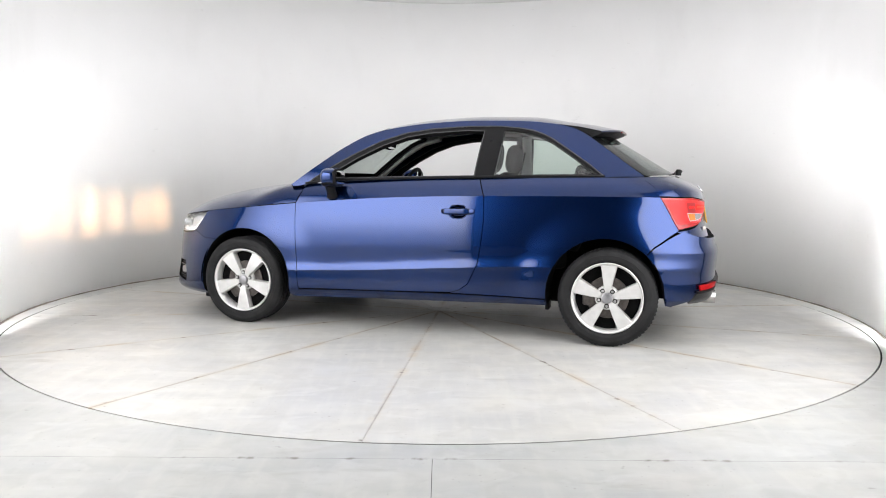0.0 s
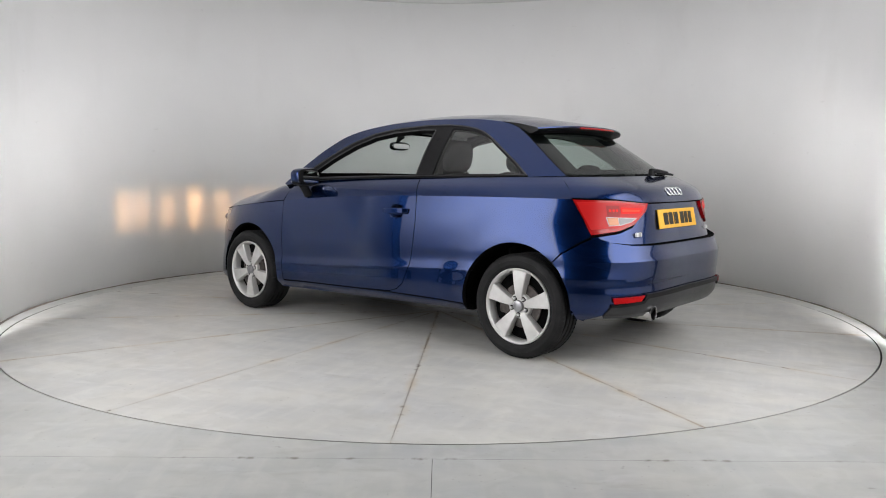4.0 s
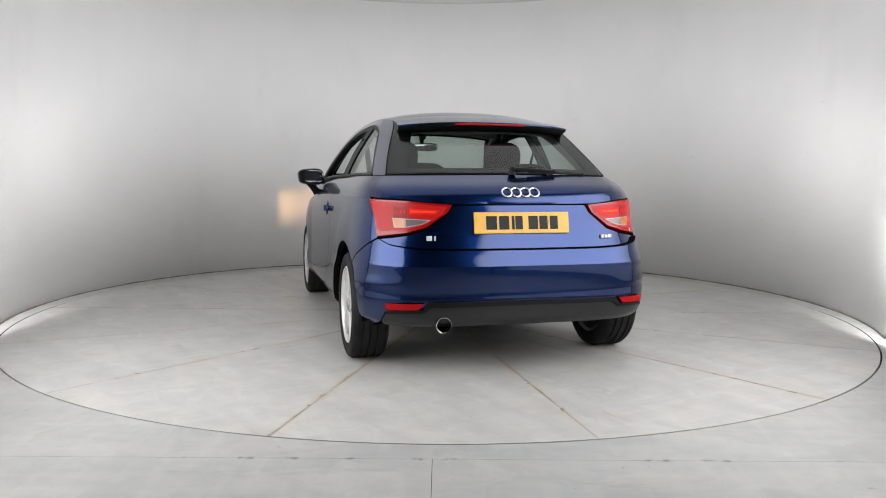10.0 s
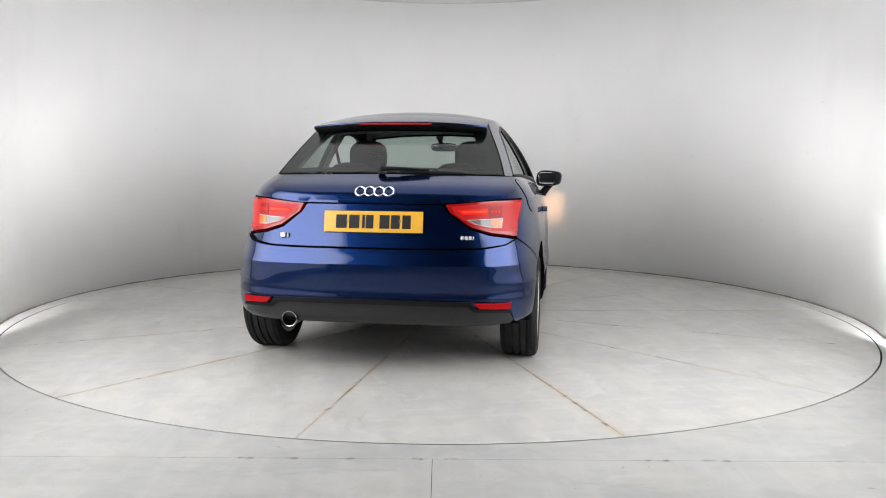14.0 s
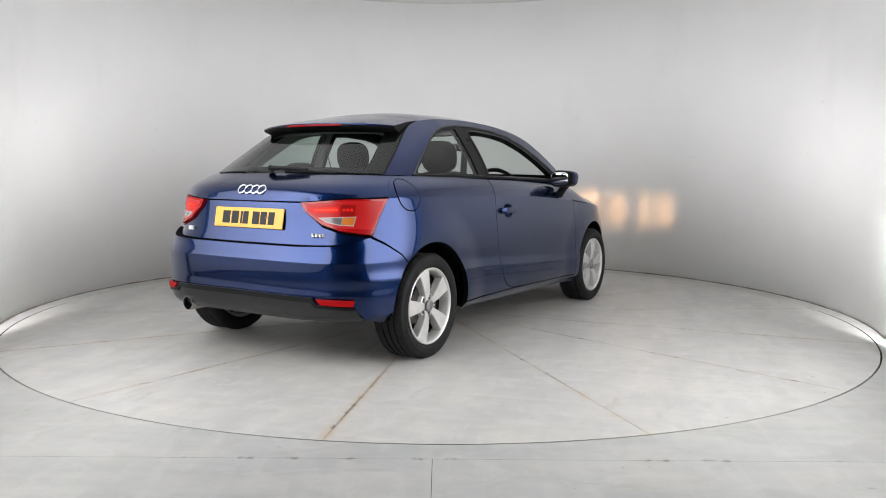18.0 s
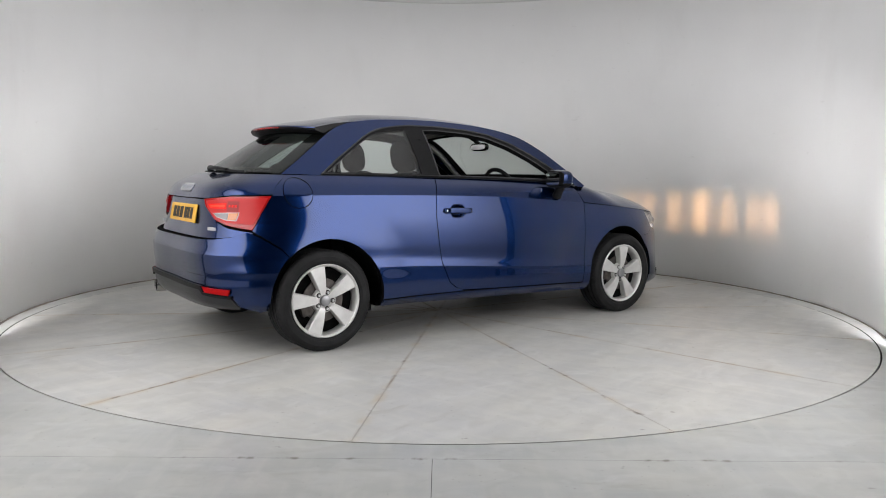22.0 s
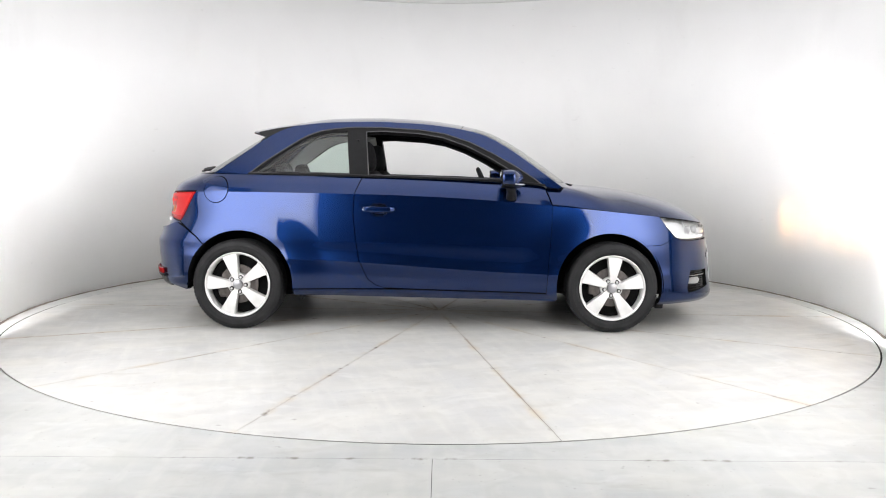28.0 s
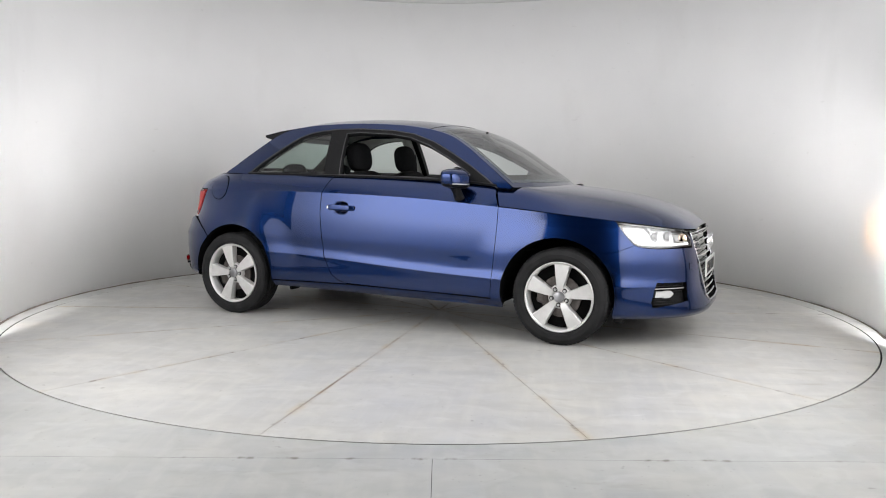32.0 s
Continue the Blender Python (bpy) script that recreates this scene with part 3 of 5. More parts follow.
def bonnet(x, q):
    x, q = np.broadcast_arrays(np.asarray(x, float), np.asarray(q, float))
    f = _S > 0.4
    ye = np.interp(x, _BX[f], _BY[f])
    ze = np.interp(x, _BX[f], _BZ[f])
    zc = BON_Z(x)
    a = np.abs(q)
    wr = smooth01((1.30 - x) / .40)
    k = (1 - wr) * (0.55 * (1 - a**2) + 0.45 * (1 - a**6)) + wr * (0.12 * (1 - a**2) + 0.88 * (1 - a**15))
    return np.stack([x, ye * q, ze + np.maximum(zc - ze, 0) * k], -1)


# ---- panels cut from those surfaces ----
def dense(poly, step=0.02):
    out = []
    n = len(poly)
    for i in range(n):
        a, b = Vector(poly[i]), Vector(poly[(i + 1) % n])
        k = max(1, int((b - a).length / step))
        out += [tuple(a.lerp(b, j / k)) for j in range(k)]
    return out


def area(poly):
    return sum(a[0] * b[1] - b[0] * a[1] for a, b in zip(poly, poly[1:] + poly[:1])) / 2


def shrink(poly, d):
    if area(poly) < 0:
        poly = list(reversed(poly))
    n = len(poly)
    out = []
    for i in range(n):
        a, b, c = Vector(poly[i - 1]), Vector(poly[i]), Vector(poly[(i + 1) % n])
        e1, e2 = (b - a), (c - b)
        if e1.length < 1e-7 or e2.length < 1e-7:
            continue
        e1.normalize(), e2.normalize()
        n1, n2 = Vector((-e1.y, e1.x)), Vector((-e2.y, e2.x))
        m = n1 + n2
        if m.length < 1e-3:
            m = n1
        m = m / max(m.length_squared / 2, 0.35)
        out.append(tuple(b + m * d))
    return out


def arc(cx, cz, r, a0, a1, n=28):
    return [(cx + r * math.cos(radians(a0 + (a1 - a0) * i / n)), cz + r * math.sin(radians(a0 + (a1 - a0) * i / n))) for i in range(n + 1)]


def within(poly, pts):
    """Which of the points lie inside the outline."""
    Q = np.array(poly)
    R = np.roll(Q, 1, 0)
    x, y = pts[:, 0][:, None], pts[:, 1][:, None]
    cross = ((Q[:, 1] > y) != (R[:, 1] > y)) & (x < (R[:, 0] - Q[:, 0]) * (y - Q[:, 1]) / (R[:, 1] - Q[:, 1] + 1e-15) + Q[:, 0])
    return cross.sum(1) % 2 == 1


def panel(name, outline, surf, mat, parent, label="", holes=(), gap=0.0025, depth=0.018, step=0.03, lift=0.0, flip=False, side=1, back=True, edge=0.02):
    """A sheet with the outline given in the surface's own two measures, with turned-in edges."""
    outer = shrink(dense(outline, edge), gap)
    hs = [shrink(dense(h, edge), -gap) for h in holes]
    pts = list(outer)
    edges = [(i, (i + 1) % len(outer)) for i in range(len(outer))]
    for h in hs:
        k = len(pts)
        pts += h
        edges += [(k + i, k + (i + 1) % len(h)) for i in range(len(h))]
    P = np.array(outer)
    x0, y0, x1, y1 = *P.min(0), *P.max(0)
    inner_outer = shrink(outer, step * 0.35)
    gx = np.arange(x0 + step / 2, x1, step)
    gy = np.arange(y0 + step / 2, y1, step * 0.7)
    grown = [shrink(h, -step * 0.35) for h in hs]
    rows = []
    if surf in (hull, hull_cup, hull_rear_bumper) and x1 - x0 > .3:
        xs = np.arange(x0 + .004, x1, step * .6)
        for c_ in CREASES if surf is not hull_rear_bumper else (None,):
            zs = LINES[c_][0](np.where(xs < S_R, 2 * S_R - xs, np.where(xs > S_F, 2 * S_F - xs, xs))) if c_ is not None else np.full(len(xs), .574)
            R = np.stack([xs, zs], -1)
            ok = within(shrink(outer, .004), R)
            for h in hs:
                ok &= ~within(shrink(h, -.004), R)
            for j in range(len(R)):
                if ok[j]:
                    pts.append(tuple(R[j]))
                    if j and ok[j - 1]:
                        edges.append((len(pts) - 2, len(pts) - 1))
            rows.append((xs, zs))
    if len(gx) and len(gy):
        G = np.array([(a, b) for a in gx for b in gy])
        ok = within(inner_outer, G)
        for xs, zs in rows:
            ok &= np.abs(G[:, 1] - np.interp(G[:, 0], xs, zs)) > step * .3
        for h in grown:
            ok &= ~within(h, G)
        pts += [tuple(g) for g in G[ok]]
    v, e, f, *_ = delaunay_2d_cdt([Vector(p) for p in pts], edges, [], 0, 1e-7)
    V = np.array([(p.x, p.y) for p in v])
    mids = np.array([V[list(t)].mean(0) for t in f])
    ok = within(outer, mids)
    for h in hs:
        ok &= ~within(h, mids)
    tri = [list(t) for t, k in zip(f, ok) if k]
    eps = 1e-3
    S = surf(V[:, 0], V[:, 1])
    du = surf(V[:, 0] + eps, V[:, 1]) - surf(V[:, 0] - eps, V[:, 1])
    dv = surf(V[:, 0], V[:, 1] + eps) - surf(V[:, 0], V[:, 1] - eps)
    N = np.cross(du, dv)
    ln = np.linalg.norm(N, axis=1)
    N = N / np.maximum(ln, 1e-9)[:, None]
    if flip:
        N = -N
    S = S + N * lift
    # edges used once are the rim
    count, third = {}, {}
    for t in tri:
        for a, b in zip(t, t[1:] + t[:1]):
            key = (min(a, b), max(a, b))
            count.setdefault(key, []).append((a, b))
            third[key] = next(i for i in t if i != a and i != b)
    verts = [tuple(p) for p in S]
    norms = []
    faces = []
    fn = np.cross(S[tri[0][1]] - S[tri[0][0]], S[tri[0][2]] - S[tri[0][0]])
    T = np.array(tri)
    mid = V[T].mean(1)
    # next to a crease each side keeps its own slope
    keep = np.ones(len(V))
    for xs, zs in rows:
        keep[np.abs(V[:, 1] - np.interp(V[:, 0], xs, zs)) < 1e-3] = .93
    w_ = keep[T][..., None]
    C = (V[T] * w_ + mid[:, None] * (1 - w_)).reshape(-1, 2)
    e2 = 3e-4
    NC = np.cross(surf(C[:, 0] + e2, C[:, 1]) - surf(C[:, 0] - e2, C[:, 1]), surf(C[:, 0], C[:, 1] + e2) - surf(C[:, 0], C[:, 1] - e2))
    NC = NC / np.maximum(np.linalg.norm(NC, axis=1), 1e-12)[:, None] * (-1 if flip else 1)
    NC = NC.reshape(-1, 3, 3)
    for k_, t in enumerate(tri):
        fn = np.cross(S[t[1]] - S[t[0]], S[t[2]] - S[t[0]])
        if np.dot(fn, N[t].mean(0)) >= 0:
            faces.append(t)
            norms += [tuple(n_) for n_ in NC[k_]]
        else:
            faces.append(t[::-1])
            norms += [tuple(n_) for n_ in NC[k_][::-1]]
    if depth:
        rim = {}
        for pair in count.values():
            if len(pair) == 1:
                for i in pair[0]:
                    if i not in rim:
                        rim[i] = len(verts)
                        verts.append(tuple(S[i] - N[i] * depth))
        for key, pair in count.items():
            if len(pair) == 1:
                a, b = pair[0]
                q = [a, rim[a], rim[b], b]
                away = (S[a] + S[b]) / 2 - S[third[key]]
                A = [np.array(verts[i]) for i in q]
                nn = np.cross(A[1] - A[0], A[2] - A[0])
                nn = nn / max(np.linalg.norm(nn), 1e-9)
                if np.dot(nn, away) < 0:
                    q, nn = q[::-1], -nn
                faces.append(q)
                norms += [tuple(nn)] * 4
    me = bpy.data.meshes.new(name)
    if side < 0:
        verts = [(x, -y, z) for x, y, z in verts]
        out_n, k = [], 0
        nf = []
        for fc in faces:
            ns = norms[k:k + len(fc)]
            k += len(fc)
            nf.append(fc[::-1])
            out_n += [(x, -y, z) for x, y, z in ns[::-1]]
        faces, norms = nf, out_n
    me.from_pydata(verts, [], faces)
    me.materials.append(mat)
    me.polygons.foreach_set("use_smooth", [True] * len(me.polygons))
    if mat is PAINT and depth:
        me.materials.append(DARK)
        me.polygons.foreach_set("material_index", [0] * len(tri) + [1] * (len(faces) - len(tri)))
    me.normals_split_custom_set(norms)
    me.update()
    ob = new(name, me)
    ob.parent = parent
    if label:
        ob["label"] = label
    return ob


def s_at_y(y, z, front):
    """Run s at which the lower body is y wide at height z, at its front or rear end."""
    ss = np.linspace(1.0, S_F, 400) if front else np.linspace(-1.0, S_R, 400)
    ys = hull(ss, np.full(400, z))[:, 1]
    k = np.argsort(ys)
    return float(np.interp(y, ys[k], ss[k]))


def s_at_x(x, z):
    ss = np.linspace(0.9, S_F, 400) if x > 0 else np.linspace(S_R, -0.9, 400)
    xs = hull(ss, np.full(400, z))[:, 0]
    if abs(x) < 0.9:
        return x
    return float(np.interp(x, xs, ss))


def on_hull(*pts):
    """Outline points given by ('x', x, z) or ('r', y, z) at the rear or ('f', y, z) at the front."""
    out = []
    for k, a, z in pts:
        out.append((s_at_x(a, z) if k == "x" else s_at_y(a, z, k == "f"), z))
    return out


def across(half, end):
    """Outline over both sides from its left half, which starts and ends at the middle."""
    return half + [(2 * end - a, b) for a, b in half[::-1]]


def hull_z(line, s):
    return float(LINES[line][0](s))


def build_flanks():
    # x of the arch outline on the hull run
    def arch(k, a0, a1):
        return [(s_at_x(x, z), z) for x, z in arc(ARCH_X[k], ARCH_Z, ARCH_R, a0, a1)]
    belt = lambda xs: [(x, float(LINES[8][0](x))) for x in xs]
    shoulder = lambda ss: [(s, hull_z(6, s)) for s in ss]
    door_front = [(.80, .262), (.812, .45), (.826, .62), (.832, .75), (.832, .833), (.80, .915), (.79, .955)]
    door_rear = [(-.418, 1.005), (-.462, .90), (-.468, .76), (-.452, .60), (-.430, .47), (-.372, .345), (-.318, .305), (-.255, .286)]
    door = door_front + belt([.6, .3, 0, -.2]) + door_rear + [(0.0, .278), (.4, .270)]
    head = on_hull(("x", 1.547, .762), ("x", 1.60, .690), ("x", 1.66, .622), ("x", 1.70, .607), ("x", 1.78, .600))
    tip_s = head[0][0]
    bump_seam = on_hull(("x", 1.66, .622), ("x", 1.56, .578))
    fender = ([(.832, .833)] + shoulder(np.linspace(.9, tip_s, 16)) + head[1:3] + bump_seam[1:] +
              arch(0, 50, 194)[0:] + [(.868, .206), (.80, .206), (.80, .262), (.812, .45), (.826, .62), (.832, .75)])
    lamp_seam = on_hull(("x", -1.522, .908), ("x", -1.585, .80), ("x", -1.638, .708))
    rb_seam = on_hull(("x", -1.638, .708), ("x", -1.585, .672), ("x", -1.50, .610))
    ang = math.degrees(math.atan2(.608 - ARCH_Z, -1.50 - ARCH_X[1]))
    quarter = (belt([-.418, -.6, -.8, -1.0, -1.2]) + [(s_at_x(-1.35, 1.024), 1.024), (s_at_x(-1.405, 1.026), 1.026)] + on_hull(("x", -1.46, .985)) + lamp_seam[:1] + lamp_seam[1:] +
               rb_seam[1:] + arch(1, ang, -10) + [(-.865, .236), (-.86, .276), (-.255, .281)] + door_rear[::-1][0:7])
    sill = [(.868, .200), (.80, .256), (.4, .266), (0, .274), (-.255, .277), (-.86, .272), (-.868, .228), (0, .214)]
    for sd in (1, -1):
        d = panel("door", door, hull, PAINT, CAR, "blue metallic door", side=sd, flip=True, holes=[CUP])
        door_fittings(d, sd)
        panel("front_wing", fender, hull, PAINT, CAR, "blue metallic front wing", side=sd, flip=True, depth=0.03, gap=.0014)
        qp = panel("quarter_panel", quarter, hull, PAINT, CAR, "blue metallic rear quarter panel", side=sd, flip=True, depth=0.03)
        if sd < 0:
            fl = [(s_at_x(-1.379 + .080 * math.cos(a), .920 + .083 * math.sin(a)), .920 + .083 * math.sin(a)) for a in np.linspace(0, 2 * math.pi, 40)[:-1]]
            panel("fuel_flap", fl, hull, PAINT, qp, "round fuel flap", side=sd, flip=True, lift=0.0032, depth=0.004, gap=0.0, edge=0.01)
            ring = [(a, b) for a, b in shrink(fl, -0.0045)]
            panel("flap_gap", ring, hull, DARK, qp, side=sd, flip=True, lift=0.0018, depth=0.0, gap=0.0, edge=0.01)
        panel("sill", sill, hull, PAINT, CAR, "blue sill under the door", side=sd, flip=True)


def hull_cup(s, z):
    """Door skin with the hollow behind the handle."""
    p = hull(s, z)
    r = (np.abs((np.asarray(s) + .30) / .056) ** 3.2 + np.abs((np.asarray(z) - .798) / .043) ** 3.2) ** (1 / 3.2)
    p[..., 1] -= .036 * smooth01((1.0 - r) * 2.4)
    return p


def soft_square(a, n=3.2):
    c, s_ = math.cos(a), math.sin(a)
    k = (abs(c) ** n + abs(s_) ** n) ** (-1 / n)
    return c * k, s_ * k


CUP = [(-.30 + .056 * soft_square(2 * math.pi * i / 36)[0], .798 + .043 * soft_square(2 * math.pi * i / 36)[1]) for i in range(36)]


def door_fittings(d, sd):
    # handle: recessed cup and pull bar
    c = hull(-.30, .80)
    panel("handle_cup", CUP, hull_cup, PAINT, d, "recessed cup", side=sd, flip=True, depth=0, gap=0.0, edge=.01, step=.012)
    y0 = float(c[1])
    bm = bmesh.new()
    rounded(bm, (-.300, (y0 + .024) * sd, .8015), (.214, .020, .036), 5.5, 4, 1.2)
    for v in bm.verts:
        # the bar bows in to meet the door at both ends
        v.co.y -= .020 * sd * smooth01((abs(v.co.x + .30) - .075) / .034)
    hb = part("handle", bm, PAINT, d, "blue door handle bar")
    if sd < 0:
        bm = bmesh.new()
        lathe(bm, [(0, .001), (.009, .001), (.011, -.004)], 20, "y", (-.392, -(y0 + .0215), .8030))
        part("lock_cap", bm, CHROME, hb, "round bright lock")
    # mirror: boxy shell, flat at the back, narrower towards its nose
    MX, MY, MZ = .562, .858, 1.006
    bm = bmesh.new()
    rounded(bm, (0, 0, 0), (2, 2, 2), 3.4, 7)
    for v in bm.verts:
        x, y, z = v.co
        k = 1 - .20 * max(x, 0) ** 2
        y *= sd
        nose = .080 * (1 - .60 * min(max((y + .4) / 1.4, 0), 1))
        v.co = (MX + (x * nose if x > 0 else max(x, -.72) * .092), (MY + y * .100 * (1 - .10 * max(x, 0) ** 2) + .006 * z) * sd, MZ + z * .062 * k * (1 + .10 * -y) - .012 * max(x, 0))
    shell = part("mirror_shell", bm, PAINT, d, "blue door mirror shell with black rear edge", sharp=50)
    shell.data.materials.append(BLACK)
    for pl in shell.data.polygons:
        if pl.center.x < MX - .058 or pl.center.z < MZ - .034:
            pl.material_index = 1
    bm = bmesh.new()
    tube_bm(bm, [(MX + .006 + (.074 - .036 * max(math.sin(a), 0)) * math.cos(a), (MY + .090 * math.sin(a)) * sd, MZ - .030 - .006 * math.cos(a)) for a in np.linspace(-1.35, 1.35, 15)], .0045, 8)
    part("mirror_strip", bm, BOLT, shell, "slim grey strip along the mirror")
    bm = bmesh.new()
    tube_bm(bm, [(MX - .005, .862 * sd, .962), (MX, .838 * sd, .925), (MX + .004, .805 * sd, .880)], [.040, .031, .036], 14, flat=.85)
    part("mirror_stalk", bm, BLACK, shell, "black stalk")
    bm = bmesh.new()
    rounded(bm, (0, 0, 0), (.010, .172, .092), 4.5, 4)
    bmesh.ops.transform(bm, verts=bm.verts, matrix=Matrix.Translation((MX - .064, MY * sd, MZ + .001)) @ Matrix.Rotation(radians(sd * -3), 4, "Z"))
    part("mirror_glass", bm, MIRROR, shell, "mirror glass")


FRAME_GREY = material("satin_frame_grey", (0.06, 0.06, 0.063), 0.38, 0.3)


def build_cabin():
    us = np.linspace(0.0, 1.9, 60)
    edge = [(float(EDGE_X(u)), float(EDGE_Z(u))) for u in us]
    belt = lambda x: float(LINES[8][0](x))
    outline = edge + [(x, belt(x) if x > -1.3 else 1.027) for x in (-1.40, -1.3, -1.2, -1.0, -.8, -.6, -.418, -.2, 0, .2, .4, .6, .75, .83)] + [(.88, .945)]
    trim = [(-1.190, 1.030), (-1.08, 1.115), (-.961, 1.195), (-.86, 1.262), (-.793, 1.297), (-.72, 1.322), (-.628, 1.338), (-.50, 1.350), (-.30, 1.350), (-.05, 1.335),
            (.13, 1.307), (.30, 1.250), (.46, 1.170), (.60, 1.090), (.73, 1.005), (.802, .948), (.75, .966), (.5, .981), (.14, 1.000), (-.42, 1.014), (-.8, 1.022)]
    qglass = [(-1.145, 1.043), (-.965, 1.172), (-.85, 1.250), (-.78, 1.284), (-.70, 1.304), (-.62, 1.316), (-.540, 1.322), (-.506, 1.032), (-.80, 1.038)]
    dglass = [(-.375, 1.026), (-.405, 1.312), (-.30, 1.317), (-.05, 1.302), (.11, 1.276), (.27, 1.220), (.43, 1.139), (.565, 1.057), (.60, 1.032), (.60, 1.000), (.2, 1.014)]
    for sd in (1, -1):
        fr = panel("side_frame", outline, cabin, PAINT, CAR, "blue roof rail and pillars", holes=[trim], side=sd, gap=0.0, depth=0.03, flip=True)
        panel("window_trim", trim, cabin, BLACK, fr, "black window surround", holes=[qglass, dglass], side=sd, gap=0.001, depth=0.035, lift=-0.003, flip=True)
        for nm, ring, r_ in (("frame_strip", shrink(dense(trim, .02), .004), .0042), ("seal_strip", shrink(dense(dglass, .02), -.002), .0035)):
            bm = bmesh.new()
            pts = [cabin(a, b) for a, b in ring] + [cabin(*ring[0]), cabin(*ring[1])]
            tube_bm(bm, [(p[0], (p[1] + .0005) * sd, p[2]) for p in pts], r_, 6, caps=False)
            part(nm, bm, FRAME_GREY, fr, "satin grey window frame strip")
        lining = [(-1.24, 1.075), (-1.16, 1.16), (-1.03, 1.27), (-.95, 1.325), (-.80, 1.35), (-.50, 1.355), (-.50, 1.0), (-1.0, 1.0), (-1.2, 1.02)]
        panel("rear_pillar_lining", lining, cabin, LINING, fr, "pale inner lining of the rear pillar", holes=[shrink(dense(qglass, .03), -.012)], side=sd, gap=0, depth=0, lift=-.045, flip=True)
        panel("quarter_glass", qglass, cabin, GLASS, fr, "fixed rear side window", side=sd, gap=-0.004, depth=0, lift=-0.010, flip=True)
        bm = bmesh.new()
        tube_bm(bm, [tuple(cabin(x, z)[k] * (sd if k == 1 else 1) for k in range(3)) for x, z in [(-1.19, 1.026)] + [(x, belt(x) + .006) for x in np.linspace(-1.1, .79, 14)]], .008, 8)
        part("belt_strip", bm, BLACK, fr, "black belt strip")
    # screen, roof and rear glass
    scr = panel("windscreen", [(.035, -.94), (.035, .94), (.56, .94), (.56, -.94)], crown, SCREEN_GLASS, CAR, "clear windscreen", gap=0, depth=0, step=.05, flip=True)
    panel("windscreen_edge", [(.0, -.99), (.0, .99), (.60, .99), (.60, -.99)], crown, PAINT, CAR, "blue windscreen pillar", holes=[[(.06, -.905), (.06, .905), (.54, .905), (.54, -.905)]], gap=0, depth=0.03, step=.05, lift=-.002, flip=True)
    panel("windscreen_band", [(.04, -.93), (.04, .93), (.555, .93), (.555, -.93)], crown, FRIT, scr, "black printed edge of the glass", holes=[[(.10, -.88), (.10, .88), (.52, .88), (.52, -.88)]], gap=0, depth=0, step=.05, lift=-.004, flip=True)
    panel("roof", [(.60, -1), (.60, 1), (1.43, 1), (1.43, -1)], crown, PAINT, CAR, "blue metallic roof", gap=0.0, depth=.02, step=.04, flip=True)
    panel("roof_lining", [(.56, -.97), (.56, .97), (1.53, .97), (1.53, -.97)], crown, LINING, CAR, "pale roof lining", gap=0.0, depth=0, step=.06, lift=-.03, flip=True)
    g = panel("rear_glass", [(1.43, -.985), (1.43, .985), (1.895, .985), (1.895, -.985)], crown, TINT, CAR, "tinted rear window", gap=0, depth=0, step=.04, flip=True)
    panel("rear_glass_band", [(1.43, -1.0), (1.43, 1.0), (1.895, 1.0), (1.895, -1.0)], crown, FRIT, g, "black edge of the rear window", holes=[[(1.55, -.80), (1.55, .80), (1.845, .84), (1.855, .80), (1.855, -.80), (1.845, -.84)]], gap=0, depth=0, step=.04, lift=-.004, flip=True)
    # bonnet
    panel("bonnet", [(.834, -1), (.814, -.96), (.800, -.92), (.794, -.89), (.88, -.86), (.94, -.78), (1.0, -.60), (1.045, -.3), (1.06, 0), (1.045, .3), (1.0, .60), (.94, .78), (.88, .86), (.794, .89), (.800, .92), (.814, .96), (.834, 1)] + [(x, 1) for x in (1.2, 1.5, 1.8, 1.965)] + [(x, -1) for x in (1.965, 1.8, 1.5, 1.2)], bonnet, PAINT, CAR, "blue metallic bonnet", gap=0.0025, depth=.02, step=.05, flip=False)


